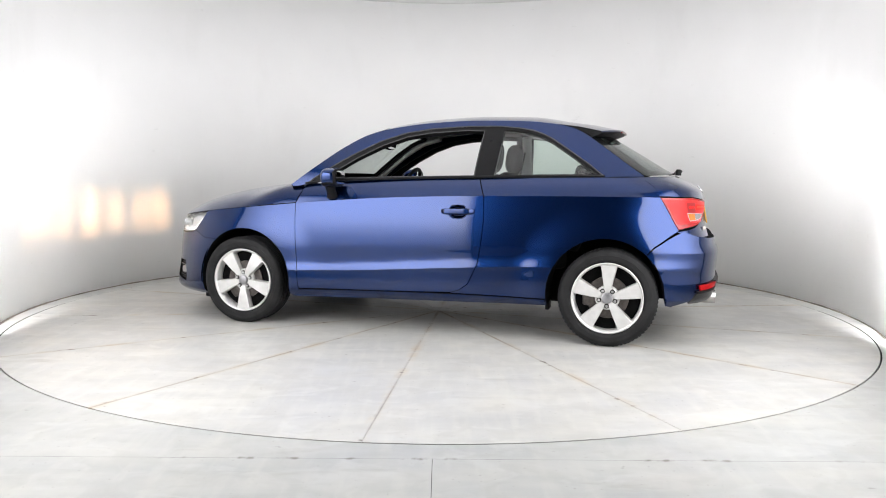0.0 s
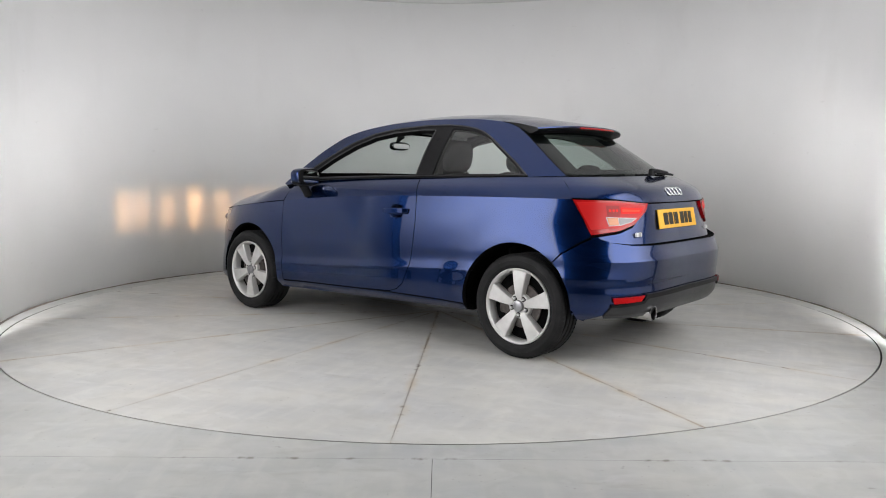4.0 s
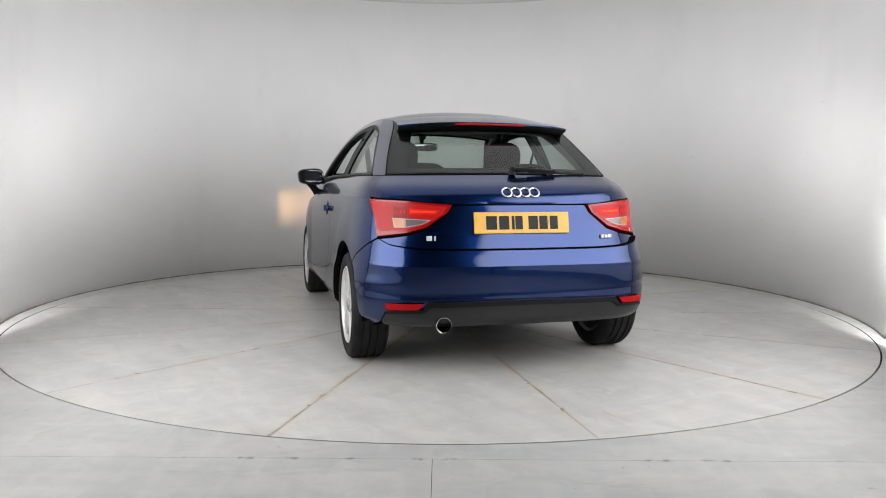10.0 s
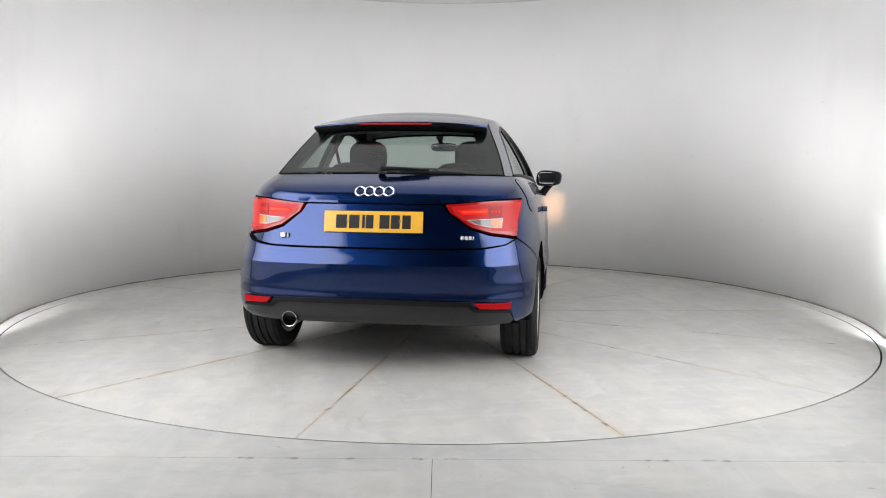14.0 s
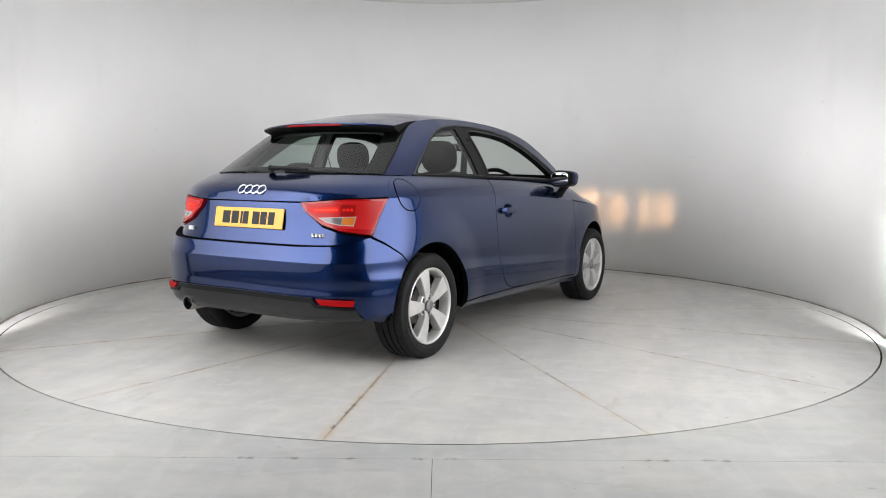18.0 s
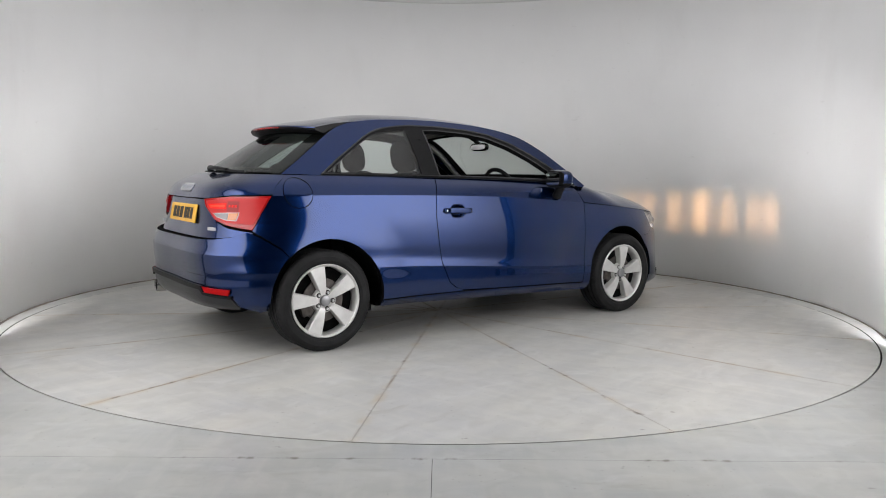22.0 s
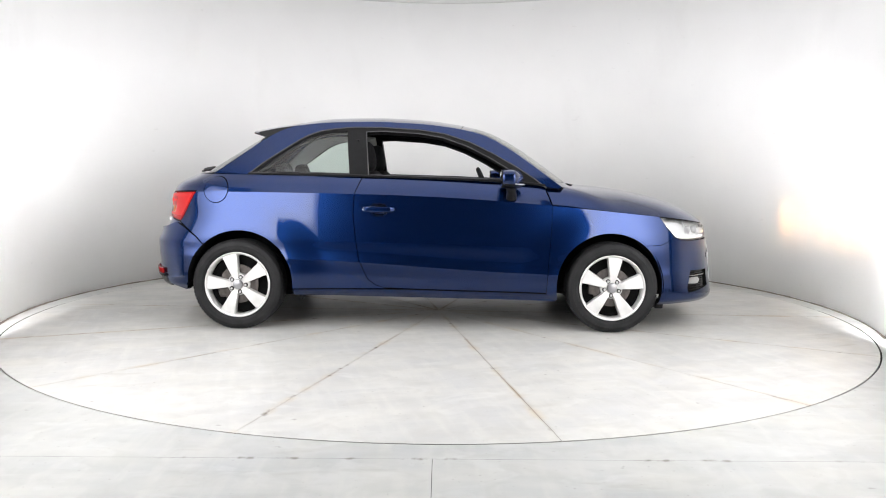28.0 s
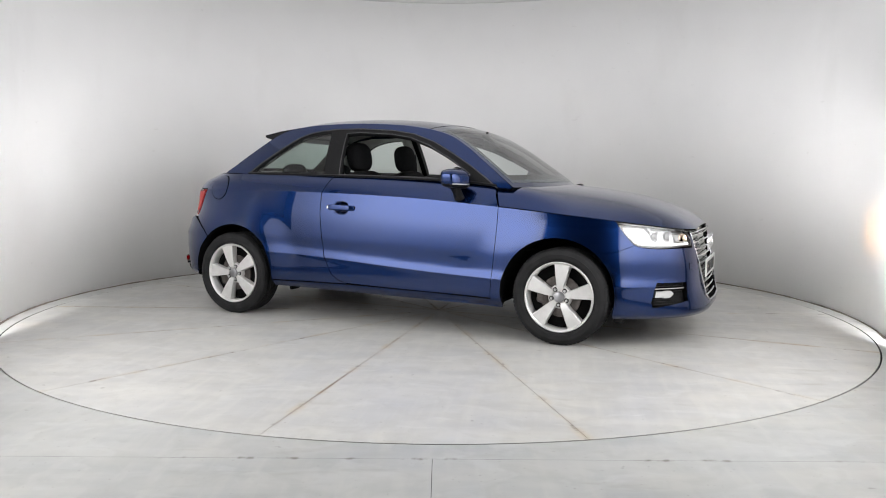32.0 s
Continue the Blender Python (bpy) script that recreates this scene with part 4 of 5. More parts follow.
def build_ends():
    # front bumper, one piece round the nose
    head = on_hull(("x", 1.66, .622), ("x", 1.70, .607), ("x", 1.78, .600), ("f", .425, .600))
    seam_low = on_hull(("x", 1.56, .578))

    def arch(a0, a1):
        return [(s_at_x(x, z), z) for x, z in arc(ARCH_X[0], ARCH_Z, ARCH_R, a0, a1)]
    low = [(s, hull_z(0, s) + .005) for s in np.linspace(s_at_x(1.56, .19), 2.5, 14)]
    opening = on_hull(("f", .405, .690), ("f", .37, .50), ("f", .30, .30), ("f", .22, .255))
    half = [(2.5, .255)] + opening[::-1][:3] + on_hull(("f", .400, .695), ("f", .41, .70)) + head[::-1] + seam_low + arch(50, -20) + low
    fog = on_hull(("x", 1.790, .398), ("x", 1.938, .394), ("x", 1.950, .285), ("x", 1.775, .250), ("x", 1.765, .285))
    other = [(5 - a, b) for a, b in fog]
    b = panel("front_bumper", across(half, 2.5), hull, PAINT, CAR, "blue front bumper", holes=[fog, other], flip=True, depth=.03, gap=.0014)
    for sd in (1, -1):
        fg = panel("fog_surround", fog, hull, BLACK, b, "black surround of the fog lamp", side=sd, flip=True, lift=-.035, depth=0, gap=-.02)
        for z in (.268, .283, .297, .374, .388, .312, .327, .342, .357):
            bm = bmesh.new()
            x0 = 1.785 if z < .30 or z > .365 else 1.875
            pts = [tuple(hull(s_at_x(x, z), z) - np.array([.012, .018, 0])) for x in np.linspace(x0, 1.926, 9)]
            tube_bm(bm, [(x, y * sd, z_) for x, y, z_ in pts], .0035, 6)
            part("mesh_bar", bm, BLACK, fg)
        for x in np.linspace(1.79, 1.926, 11):
            bm = bmesh.new()
            pts = [tuple(hull(s_at_x(x, z), z) - np.array([.012, .018, 0])) for z in ((.268, .30, .386) if x > 1.87 else (.268, .283, .297))]
            tube_bm(bm, [(x_, y * sd, z_) for x_, y, z_ in pts], .003, 6)
            part("mesh_bar", bm, BLACK, fg)
        panel("fog_strip", on_hull(("x", 1.782, .366), ("x", 1.932, .366), ("x", 1.932, .360), ("x", 1.782, .360)), hull, DARK_CHROME, b, "thin bright strip", side=sd, flip=True, lift=-.008, depth=.01, gap=0)
        panel("fog_lamp", on_hull(("x", 1.836, .350), ("x", 1.868, .350), ("x", 1.886, .330), ("x", 1.868, .310), ("x", 1.836, .306)), hull, REFLECTOR, b, "grey fog lamp end", side=sd, flip=True, lift=-.012, depth=.03, gap=0)
        panel("fog_lamp", on_hull(("x", 1.792, .347), ("x", 1.835, .347), ("x", 1.835, .313), ("x", 1.787, .311)), hull, REFLECTOR, b, "clear fog lamp", side=sd, flip=True, lift=-.010, depth=.03, gap=0)
        headlight(sd)
    for sd in (1, -1):
        tow = on_hull(("f", .445, .505), ("f", .475, .505), ("f", .475, .470), ("f", .445, .470))
        panel("washer_cap_gap", shrink(tow, -.002), hull, DARK, b, side=sd, flip=True, lift=.0006, depth=0, gap=0)
        panel("washer_cap", tow, hull, PAINT, b, "small square washer cap", side=sd, flip=True, lift=.0015, depth=.002, gap=0, edge=.01)
    g = panel("grille", across(on_hull(("f", 0.0001, .690), ("f", .40, .690), ("f", .37, .50), ("f", .30, .30), ("f", .22, .255), ("f", 0.0001, .255)), 2.5), hull, GLOSS_BLACK, CAR, "black front grille", flip=True, lift=-.035, depth=0, gap=-.01)
    for z in np.linspace(.285, .668, 10):
        bm = bmesh.new()
        half_w = np.interp(z, [.25, .30, .50, .69], [.20, .29, .36, .39])
        pts = []
        for y in np.linspace(-half_w, half_w, 17):
            q = hull(s_at_y(max(abs(y), 1e-4), z, True), z)
            pts.append((q[0] - .014, y, z))
        tube_bm(bm, pts, .0062, 8, flat=.8)
        part("grille_bar", bm, CHROME, g, "chrome grille bar")
    bm = bmesh.new()
    pts = []
    for y, z in [(-.22, .255), (-.30, .30), (-.37, .50), (-.40, .685), (-.2, .692), (0, .692), (.2, .692), (.40, .685), (.37, .50), (.30, .30), (.22, .255), (0, .252), (-.22, .255)]:
        q = hull(s_at_y(max(abs(y), 1e-4), z, True), z)
        pts.append((q[0] + .003, y, z))
    tube_bm(bm, pts, .006, 8)
    part("grille_frame", bm, CHROME, g, "chrome grille frame")
    # front badge rings and white plate
    for k in (-1.5, -.5, .5, 1.5):
        part("badge_ring", torus_bm((2.014, k * .066, .610), .043, .0075, "x"), CHROME, g, "chrome ring")
    fp = plate("front_plate", 2.020, 1, .455, WHITE_PLATE, "white front plate with dark bars")
    # rear bumper
    rb = on_hull(("x", -1.638, .704), ("x", -1.585, .668), ("x", -1.50, .607))
    ang = math.degrees(math.atan2(.608 - ARCH_Z, -1.50 - ARCH_X[1]))
    ar = [(s_at_x(x, z), z) for x, z in arc(ARCH_X[1], ARCH_Z, ARCH_R, ang, 188)]
    lowr = on_hull(("x", -1.60, .247), ("r", .745, .252), ("r", .722, .285), ("r", .700, .345), ("r", .53, .358), ("r", .505, .392), ("r", .0001, .398))
    topr = on_hull(("r", .0001, .652), ("r", .40, .654), ("r", .58, .660), ("r", .68, .676))
    half = topr + rb + ar + lowr
    b = panel("rear_bumper", across(half, -2.5), hull_rear_bumper, PAINT, CAR, "blue rear bumper", flip=True, depth=.06, gap=.001)
    v = panel("rear_valance", across(on_hull(("r", .0001, .396), ("r", .50, .390), ("r", .525, .356), ("r", .698, .343), ("r", .718, .285), ("r", .70, .270), ("r", .0001, .268)), -2.5), hull, GREY_PLASTIC, CAR, "grey plastic rear valance", flip=True, lift=.004, depth=.06, gap=.001)
    panel("valance_edge", across(on_hull(("r", .0001, .400), ("r", .507, .395), ("r", .532, .360), ("r", .704, .347), ("r", .706, .334), ("r", .525, .346), ("r", .495, .372), ("r", .0001, .374)), -2.5), hull, BLACK, v, "black upper edge", flip=True, lift=.016, depth=.03, gap=0, edge=.01)
    for sd in (1, -1):
        panel("rear_reflector", on_hull(("r", .528, .391), ("r", .703, .386), ("r", .696, .355), ("r", .553, .362)), hull, RED_DEEP, b, "red rear reflector", side=sd, flip=True, lift=.019, depth=.012, gap=0)
    # tailgate: upper skin, recessed lower skin
    up = [(-2.5, hull_z(8, -2.5) - .002)] + [(s, hull_z(8, s) - .002) for s in np.linspace(-2.45, s_at_x(-1.41, 1.02), 14)] + on_hull(("x", -1.46, .985), ("x", -1.515, .912), ("r", .60, .905), ("r", .40, .885), ("r", .0001, .882))
    lo = on_hull(("r", .0001, .878), ("r", .36, .878), ("r", .39, .835), ("r", .50, .755), ("r", .60, .725), ("x", -1.634, .702), ("r", .68, .682), ("r", .56, .668), ("r", .40, .664), ("r", .0001, .662))
    t = panel("tailgate", across(up, -2.5), hull, PAINT, CAR, "blue tailgate", flip=True, depth=.03, gap=.0015)
    panel("tailgate_lower_skin", across(lo, -2.5), hull, PAINT, t, "recessed lower skin", flip=True, depth=.02, lift=-.012, gap=0.0)
    for sd in (1, -1):
        tl = on_hull(("x", -1.524, .905), ("r", .60, .900), ("r", .37, .881), ("r", .395, .838), ("r", .50, .765), ("r", .60, .735), ("x", -1.634, .712), ("x", -1.585, .80))
        lamp = panel("tail_light", tl, hull, RED, CAR, "red tail light with white and amber insert", side=sd, flip=True, depth=.03, lift=.004, gap=.002)
        # lighter red stands in for light thrown back by the lens optics
        panel("lamp_bed", on_hull(("r", .400, .870), ("r", .60, .889), ("x", -1.545, .892), ("x", -1.600, .79), ("x", -1.628, .742), ("r", .60, .750), ("r", .50, .782), ("r", .420, .832)), hull, RED_MID, lamp, "inner lens in brighter red, coloured for its luminous look", side=sd, flip=True, depth=0, lift=.0052, gap=0, edge=.01)
        panel("light_cell", on_hull(("r", .588, .872), ("r", .650, .872), ("r", .648, .812), ("r", .588, .812)), hull, RED_CELL, lamp, "darker red brake cell", side=sd, flip=True, depth=.003, lift=.0065, gap=0, edge=.01)
        for y_ in (.602, .618, .634):
            panel("light_spot", on_hull(("r", y_ - .005, .852), ("r", y_ + .005, .852), ("r", y_ + .005, .838), ("r", y_ - .005, .838)), hull, RED_BRIGHT, lamp, "bright red lamp facet", side=sd, flip=True, depth=.002, lift=.0078, gap=0, edge=.01)
        panel("light_bar", on_hull(("r", .432, .853), ("r", .580, .862), ("r", .580, .828), ("r", .455, .828)), hull, RED_BRIGHT, lamp, "brighter red light bar", side=sd, flip=True, depth=.004, lift=.0075, gap=0, edge=.01)
        panel("light_bar_core", on_hull(("r", .452, .847), ("r", .574, .852), ("r", .574, .839), ("r", .462, .837)), hull, RED_GLOW, lamp, "orange-red core of the light bar", side=sd, flip=True, depth=.002, lift=.0092, gap=0, edge=.01)
        ring = on_hull(("r", .478, .803), ("r", .655, .811), ("r", .650, .760), ("r", .585, .764), ("r", .520, .780))
        panel("insert_rim", ring, hull, WHITE_LENS, lamp, "pale rim of the clear insert", side=sd, flip=True, depth=.003, lift=.0062, gap=0, edge=.01)
        panel("reverse_lens", on_hull(("r", .490, .800), ("r", .596, .804), ("r", .596, .767), ("r", .524, .782)), hull, CLEAR_GREY, lamp, "clear reversing lens", side=sd, flip=True, depth=.003, lift=.0078, gap=0, edge=.01)
        panel("indicator_lens", on_hull(("r", .600, .805), ("r", .650, .807), ("r", .646, .765), ("r", .600, .767)), hull, AMBER, lamp, "amber indicator lens", side=sd, flip=True, depth=.003, lift=.0078, gap=0, edge=.01)
    rear_details(t, v)


BUMPER_LEDGE = curve([(.574, .032), (.652, .004), (.70, 0)])
BUMPER_FACE = curve([(.24, .004), (.385, .018), (.405, .020), (.43, .019), (.47, .024), (.53, .030), (.574, .032)])


def hull_rear_bumper(s, z):
    """Rear bumper skin: stands out from the tailgate, with a step below its top and a hollow above the valance."""
    p = hull(s, z)
    zz = np.asarray(z, float)
    k = smooth01((-1.38 - p[..., 0]) / .42)
    base = hull(s, np.full(np.shape(p[..., 0]), .60))[..., 0]
    out = np.where(zz > .574, BUMPER_LEDGE(zz), BUMPER_FACE(zz))
    p[..., 0] += (base - out - p[..., 0]) * k
    return p


def torus_bm(c, R, r, axis, n=36, m=10):
    bm = bmesh.new()
    lathe(bm, [(R + r * math.cos(2 * math.pi * i / m), r * math.sin(2 * math.pi * i / m)) for i in range(m)], n, axis, c, closed=True)
    return bm


def plate(name, x, way, z, mat, label, lean=0.0, parent=None):
    """A registration plate whose lettering is shown as plain bars."""
    bm = bmesh.new()
    box_bm(bm, -.004, .004, -.260, .260, -.0555, .0555, .003)
    p = part(name, bm, mat, parent or CAR, label, smooth=False)
    m = pose(x, 0, z, 0, lean, 0 if way > 0 else 180)
    p.matrix_basis = m
    for y, w in ((-.167, .029), (-.099, .027), (-.050, .007), (-.018, .020), (.060, .026), (.117, .023), (.175, .022)):
        bm = bmesh.new()
        box_bm(bm, .0035, .0056, y - w, y + w, -.035, .035)
        part("plate_bar", bm, INK, p, smooth=False)
    for y in (-.134, .140):
        bm = bmesh.new()
        lathe(bm, [(0, .0085), (.005, .008), (.007, .0055), (.007, .003)], 12, "x", (0, y, .004))
        part("screw", bm, RUST, p, "rusty screw")
    return p


def headlight(sd):
    lens = on_hull(("x", 1.547, .757), ("x", 1.60, .690), ("x", 1.66, .625), ("x", 1.70, .610), ("x", 1.78, .604), ("f", .43, .612), ("f", .415, .66))
    top = [(s, hull_z(6, s) - .006) for s in np.linspace(lens[-1][0], lens[0][0], 12)][1:-1]
    o = lens + top
    h = panel("headlight", o, hull, LENS, CAR, "clear headlight", side=sd, flip=True, depth=0)
    panel("headlight_housing", o, hull, LAMP_WHITE, h, "bright headlight housing", side=sd, flip=True, lift=-.030, depth=-.028, gap=0.002, holes=[on_hull(("f", .462, .644), ("f", .528, .644), ("f", .528, .680), ("f", .462, .680))])
    panel("headlight_rim", o, hull, GLOSS_BLACK, h, "dark headlight edge", side=sd, flip=True, lift=-.002, depth=.02, gap=-.001, holes=[shrink(dense(o, .01), .005)], edge=.01)
    # running-light strip along the lower edge
    strip = on_hull(("x", 1.60, .700), ("x", 1.665, .636), ("x", 1.71, .622), ("x", 1.79, .618), ("f", .44, .620), ("f", .44, .633), ("x", 1.79, .632), ("x", 1.715, .637), ("x", 1.675, .648), ("x", 1.61, .712))
    panel("running_light", strip, hull, DRL, h, "lit white running light strip", side=sd, flip=True, lift=-.010, depth=.02, gap=0, edge=.01)
    for y, r in ((.630, .028), (.565, .030)):
        q = hull(s_at_y(y, .672, True), .672)
        bm = bmesh.new()
        lathe(bm, [(r, .0), (r * .96, -.008), (r * .75, -.028), (r * .25, -.036), (0, -.036)], 32, "x", (q[0] - .016, y * sd, .672))
        part("reflector_bowl", bm, REFLECTOR, h, "round chrome reflector")
    bm = bmesh.new()
    q = hull(s_at_y(.655, .70, True), .70)
    tube_bm(bm, [(q[0] - .03, .655 * sd, .735), (q[0] - .01, .64 * sd, .68), (q[0] + .01, .62 * sd, .635)], .006, 8)
    part("divider", bm, CHROME, h, "chrome divider")
    # lit side bulb behind the lens, in a can added to shape its light
    bx, by, bz = float(hull(s_at_y(.495, .660, True), .660)[0]) - .078, .495 * sd, .662
    bm = bmesh.new()
    bmesh.ops.create_icosphere(bm, subdivisions=2, radius=.0050, matrix=Matrix.Translation((bx, by, bz)))
    bulb = part("side_bulb", bm, BULB, h, "lit warm side bulb")
    w, hgt, f = .030, .016, bx + .060
    verts, faces = [], []
    xs = [-w] + [v for c, hw in ((-.0205, .0042), (-.0075, .0034), (.0060, .0026), (.0170, .0036)) for v in (c - hw, c + hw)] + [w]
    if sd < 0:
        xs = [-v for v in xs[::-1]]
    # slots sized to throw separate warm patches on the wall
    zs = [-hgt, -.0075, .0075, hgt]
    for z in zs:
        for y in xs:
            verts.append((f, by + y, bz + z))
    n = len(xs)
    for j in range(3):
        for i in range(n - 1):
            if j == 1 and i % 2 == 1:
                continue
            faces.append((j * n + i, j * n + i + 1, (j + 1) * n + i + 1, (j + 1) * n + i))
    k = len(verts)
    for x in (bx - .01, f):
        for y, z in ((-w, -hgt), (w, -hgt), (w, hgt), (-w, hgt)):
            verts.append((x, by + y, bz + z))
    faces += [(k + 0, k + 1, k + 2, k + 3)] + [(k + i, k + (i + 1) % 4, k + 4 + (i + 1) % 4, k + 4 + i) for i in range(4)]
    link_mesh("slot_mask", verts, faces, LAMP_WHITE, h, "pale slotted can added to cut the bulb light into patches")


def rear_details(t, v):
    # badge rings on the tailgate
    q = hull(-2.5, .944)
    slope = (hull(-2.5, .964) - hull(-2.5, .924))
    lean = math.degrees(math.atan2(slope[0], slope[2]))
    for k in (-1.5, -.5, .5, 1.5):
        bm = torus_bm((0, 0, 0), .0265, .0045, "x")
        bmesh.ops.transform(bm, verts=bm.verts, matrix=pose(q[0] - .003, k * .050, .944, 0, lean, 0))
        part("badge_ring", bm, CHROME, t, "chrome ring")
    # model badges as plain bars
    for y, w in ((.490, .013), (.462, .004), (-.460, .007), (-.480, .007), (-.500, .007), (-.516, .0025)):
        z = .712
        x = hull(s_at_y(abs(y), z, False), z)[0]
        bm = bmesh.new()
        box_bm(bm, x - .001, x + .012, y - w, y + w, z - (.012 if y > 0 else .009), z + (.012 if y > 0 else .009), .001, 1)
        part("badge_bar", bm, ALLOY, t, "plain bright badge bar", smooth=False)
    plate("rear_plate", hull(-2.5, .788)[0] + .004, -1, .788, YELLOW, "yellow rear plate with dark bars", -11, t)
    # exhaust
    bm = bmesh.new()
    lathe(bm, [(.0355, .006), (.037, .001), (.0405, .0), (.0425, .006), (.041, .12), (.034, .16)], 32, "x", (-1.872, .432, .281))
    ex = part("exhaust", bm, DARK_CHROME, CAR, "chrome round exhaust tip")
    bm = bmesh.new()
    lathe(bm, [(.0357, .005), (.034, .05), (.0, .05)], 24, "x", (-1.871, .432, .281))
    part("bore", bm, DARK, ex)
    # rear wiper
    bm = bmesh.new()
    tube_bm(bm, [(-1.63, -.00, 1.055), (-1.635, -.02, 1.062), (-1.628, -.12, 1.062), (-1.612, -.26, 1.054)], [.018, .020, .015, .011], 10, flat=.7)
    wp = part("rear_wiper", bm, BLACK, CAR, "black rear wiper")
    bm = bmesh.new()
    tube_bm(bm, [(-1.622, -.10, 1.050), (-1.605, -.26, 1.046), (-1.572, -.44, 1.040)], .007, 8)
    part("blade", bm, RUBBER, wp)
    bm = bmesh.new()
    lathe(bm, [(0, 1.078), (.013, 1.076), (.018, 1.066), (.020, 1.035)], 20, "z", (-1.628, -.005, 0))
    part("pivot", bm, BLACK, wp)
    # roof spoiler
    rows = []
    bm = bmesh.new()
    N = 30
    for i in range(N + 1):
        q_ = -1 + 2 * i / N
        k = 1 - abs(q_) ** 2.6
        y = .520 * q_
        f = crown(1.36, q_ * .985)
        tipx = -1.150 - .115 * k
        tipz = 1.312 + .020 * k
        mid = (f + np.array([tipx, y, tipz])) / 2 + np.array([0, 0, .006])
        rows.append([bm.verts.new(p) for p in ((f[0], f[1], f[2] + .001), tuple(mid), (tipx, y, tipz), (tipx - .002, y, tipz - .008), (tipx + .004, y * .995, tipz - .018), (tipx + .07, y * .985, tipz - .040), (f[0] - .10, y * .98, f[2] - .085))])
    for A, B in zip(rows, rows[1:]):
        for j in range(6):
            bm.faces.new((A[j], A[j + 1], B[j + 1], B[j]))
    bm.faces.new(rows[0])
    bm.faces.new(rows[-1][::-1])
    me_sp = part("spoiler", bm, PAINT, CAR, "blue roof spoiler with black underside", sharp=40)
    me_sp.data.materials.append(BLACK)
    for pl in me_sp.data.polygons:
        if pl.normal.z < -.2 or abs(pl.normal.y) > .8 or (pl.normal.x < -.6 and pl.center.z < 1.30):
            pl.material_index = 1
    bm = bmesh.new()
    pts = []
    for y in np.linspace(-.21, .21, 13):
        k = 1 - abs(y / .52) ** 2.6
        pts.append((-1.150 - .115 * k - .002, y, 1.312 + .020 * k - .012))
    tube_bm(bm, pts, .0065, 8)
    part("brake_light", bm, RED, me_sp, "slim red brake light")
    for sd in (1, -1):
        bm = bmesh.new()
        box_bm(bm, -.86, -.835, .60 * sd - .05, .60 * sd + .05, .175, .23, .006)
        part("mud_guard", bm, BLACK, CAR)
        bm = bmesh.new()
        box_bm(bm, 1.545, 1.60, .64 * sd - .08, .64 * sd + .08, .145, .20, .01)
        part("air_dam", bm, BLACK, CAR)


def build_inner():
    # dark shell behind the panel gaps, arches, floor pan
    for sd in (1, -1):
        outline = [(s, hull_z(0, s) + .02) for s in np.linspace(-2.5, -1.62, 6)] + [(s_at_x(x, z), z) for x, z in arc(ARCH_X[1], ARCH_Z, ARCH_R + .006, 185, -8)]
        outline += [(s, hull_z(0, s) + .02) for s in np.linspace(-.84, .84, 6)] + [(s_at_x(x, z), z) for x, z in arc(ARCH_X[0], ARCH_Z, ARCH_R + .006, 188, -5)]
        outline += [(s, hull_z(0, s) + .02) for s in np.linspace(1.72, 2.5, 6)] + [(2.5, .57)] + [(s, min(hull_z(6, s) - .03, .57 if s > 1.5 else 9)) for s in np.linspace(2.4, .9, 21)]
        outline += [(s, hull_z(8, s) - .02) for s in np.linspace(.8, -2.5, 20)]
        panel("inner_shell", outline, hull, DARK, CAR, "dark inner body", side=sd, flip=True, lift=-.035, depth=0, gap=0, step=.05)
        for k in (0, 1):
            bm = bmesh.new()
            n = 20
            rows = []
            for i in range(n + 1):
                a = radians(-7 + 194 * i / n)
                rows.append([bm.verts.new((ARCH_X[k] + (ARCH_R + .012) * math.cos(a), y * sd, ARCH_Z + (ARCH_R + .012) * math.sin(a))) for y in (.80, .50)])
            for A, B in zip(rows, rows[1:]):
                bm.faces.new((A[0], A[1], B[1], B[0]))
            bm.faces.new([r[1] for r in rows])
            part("arch_liner", bm, DARK, CAR, "black wheel arch liner")
    bm = bmesh.new()
    box_bm(bm, -1.40, 1.80, -.50, .50, .205, .27, .03)
    box_bm(bm, -.86, .85, -.74, .74, .215, .27, .02)
    box_bm(bm, -1.70, -1.38, -.45, .45, .27, .33, .03)
    part("floor_pan", bm, DARK, CAR, "dark underbody")


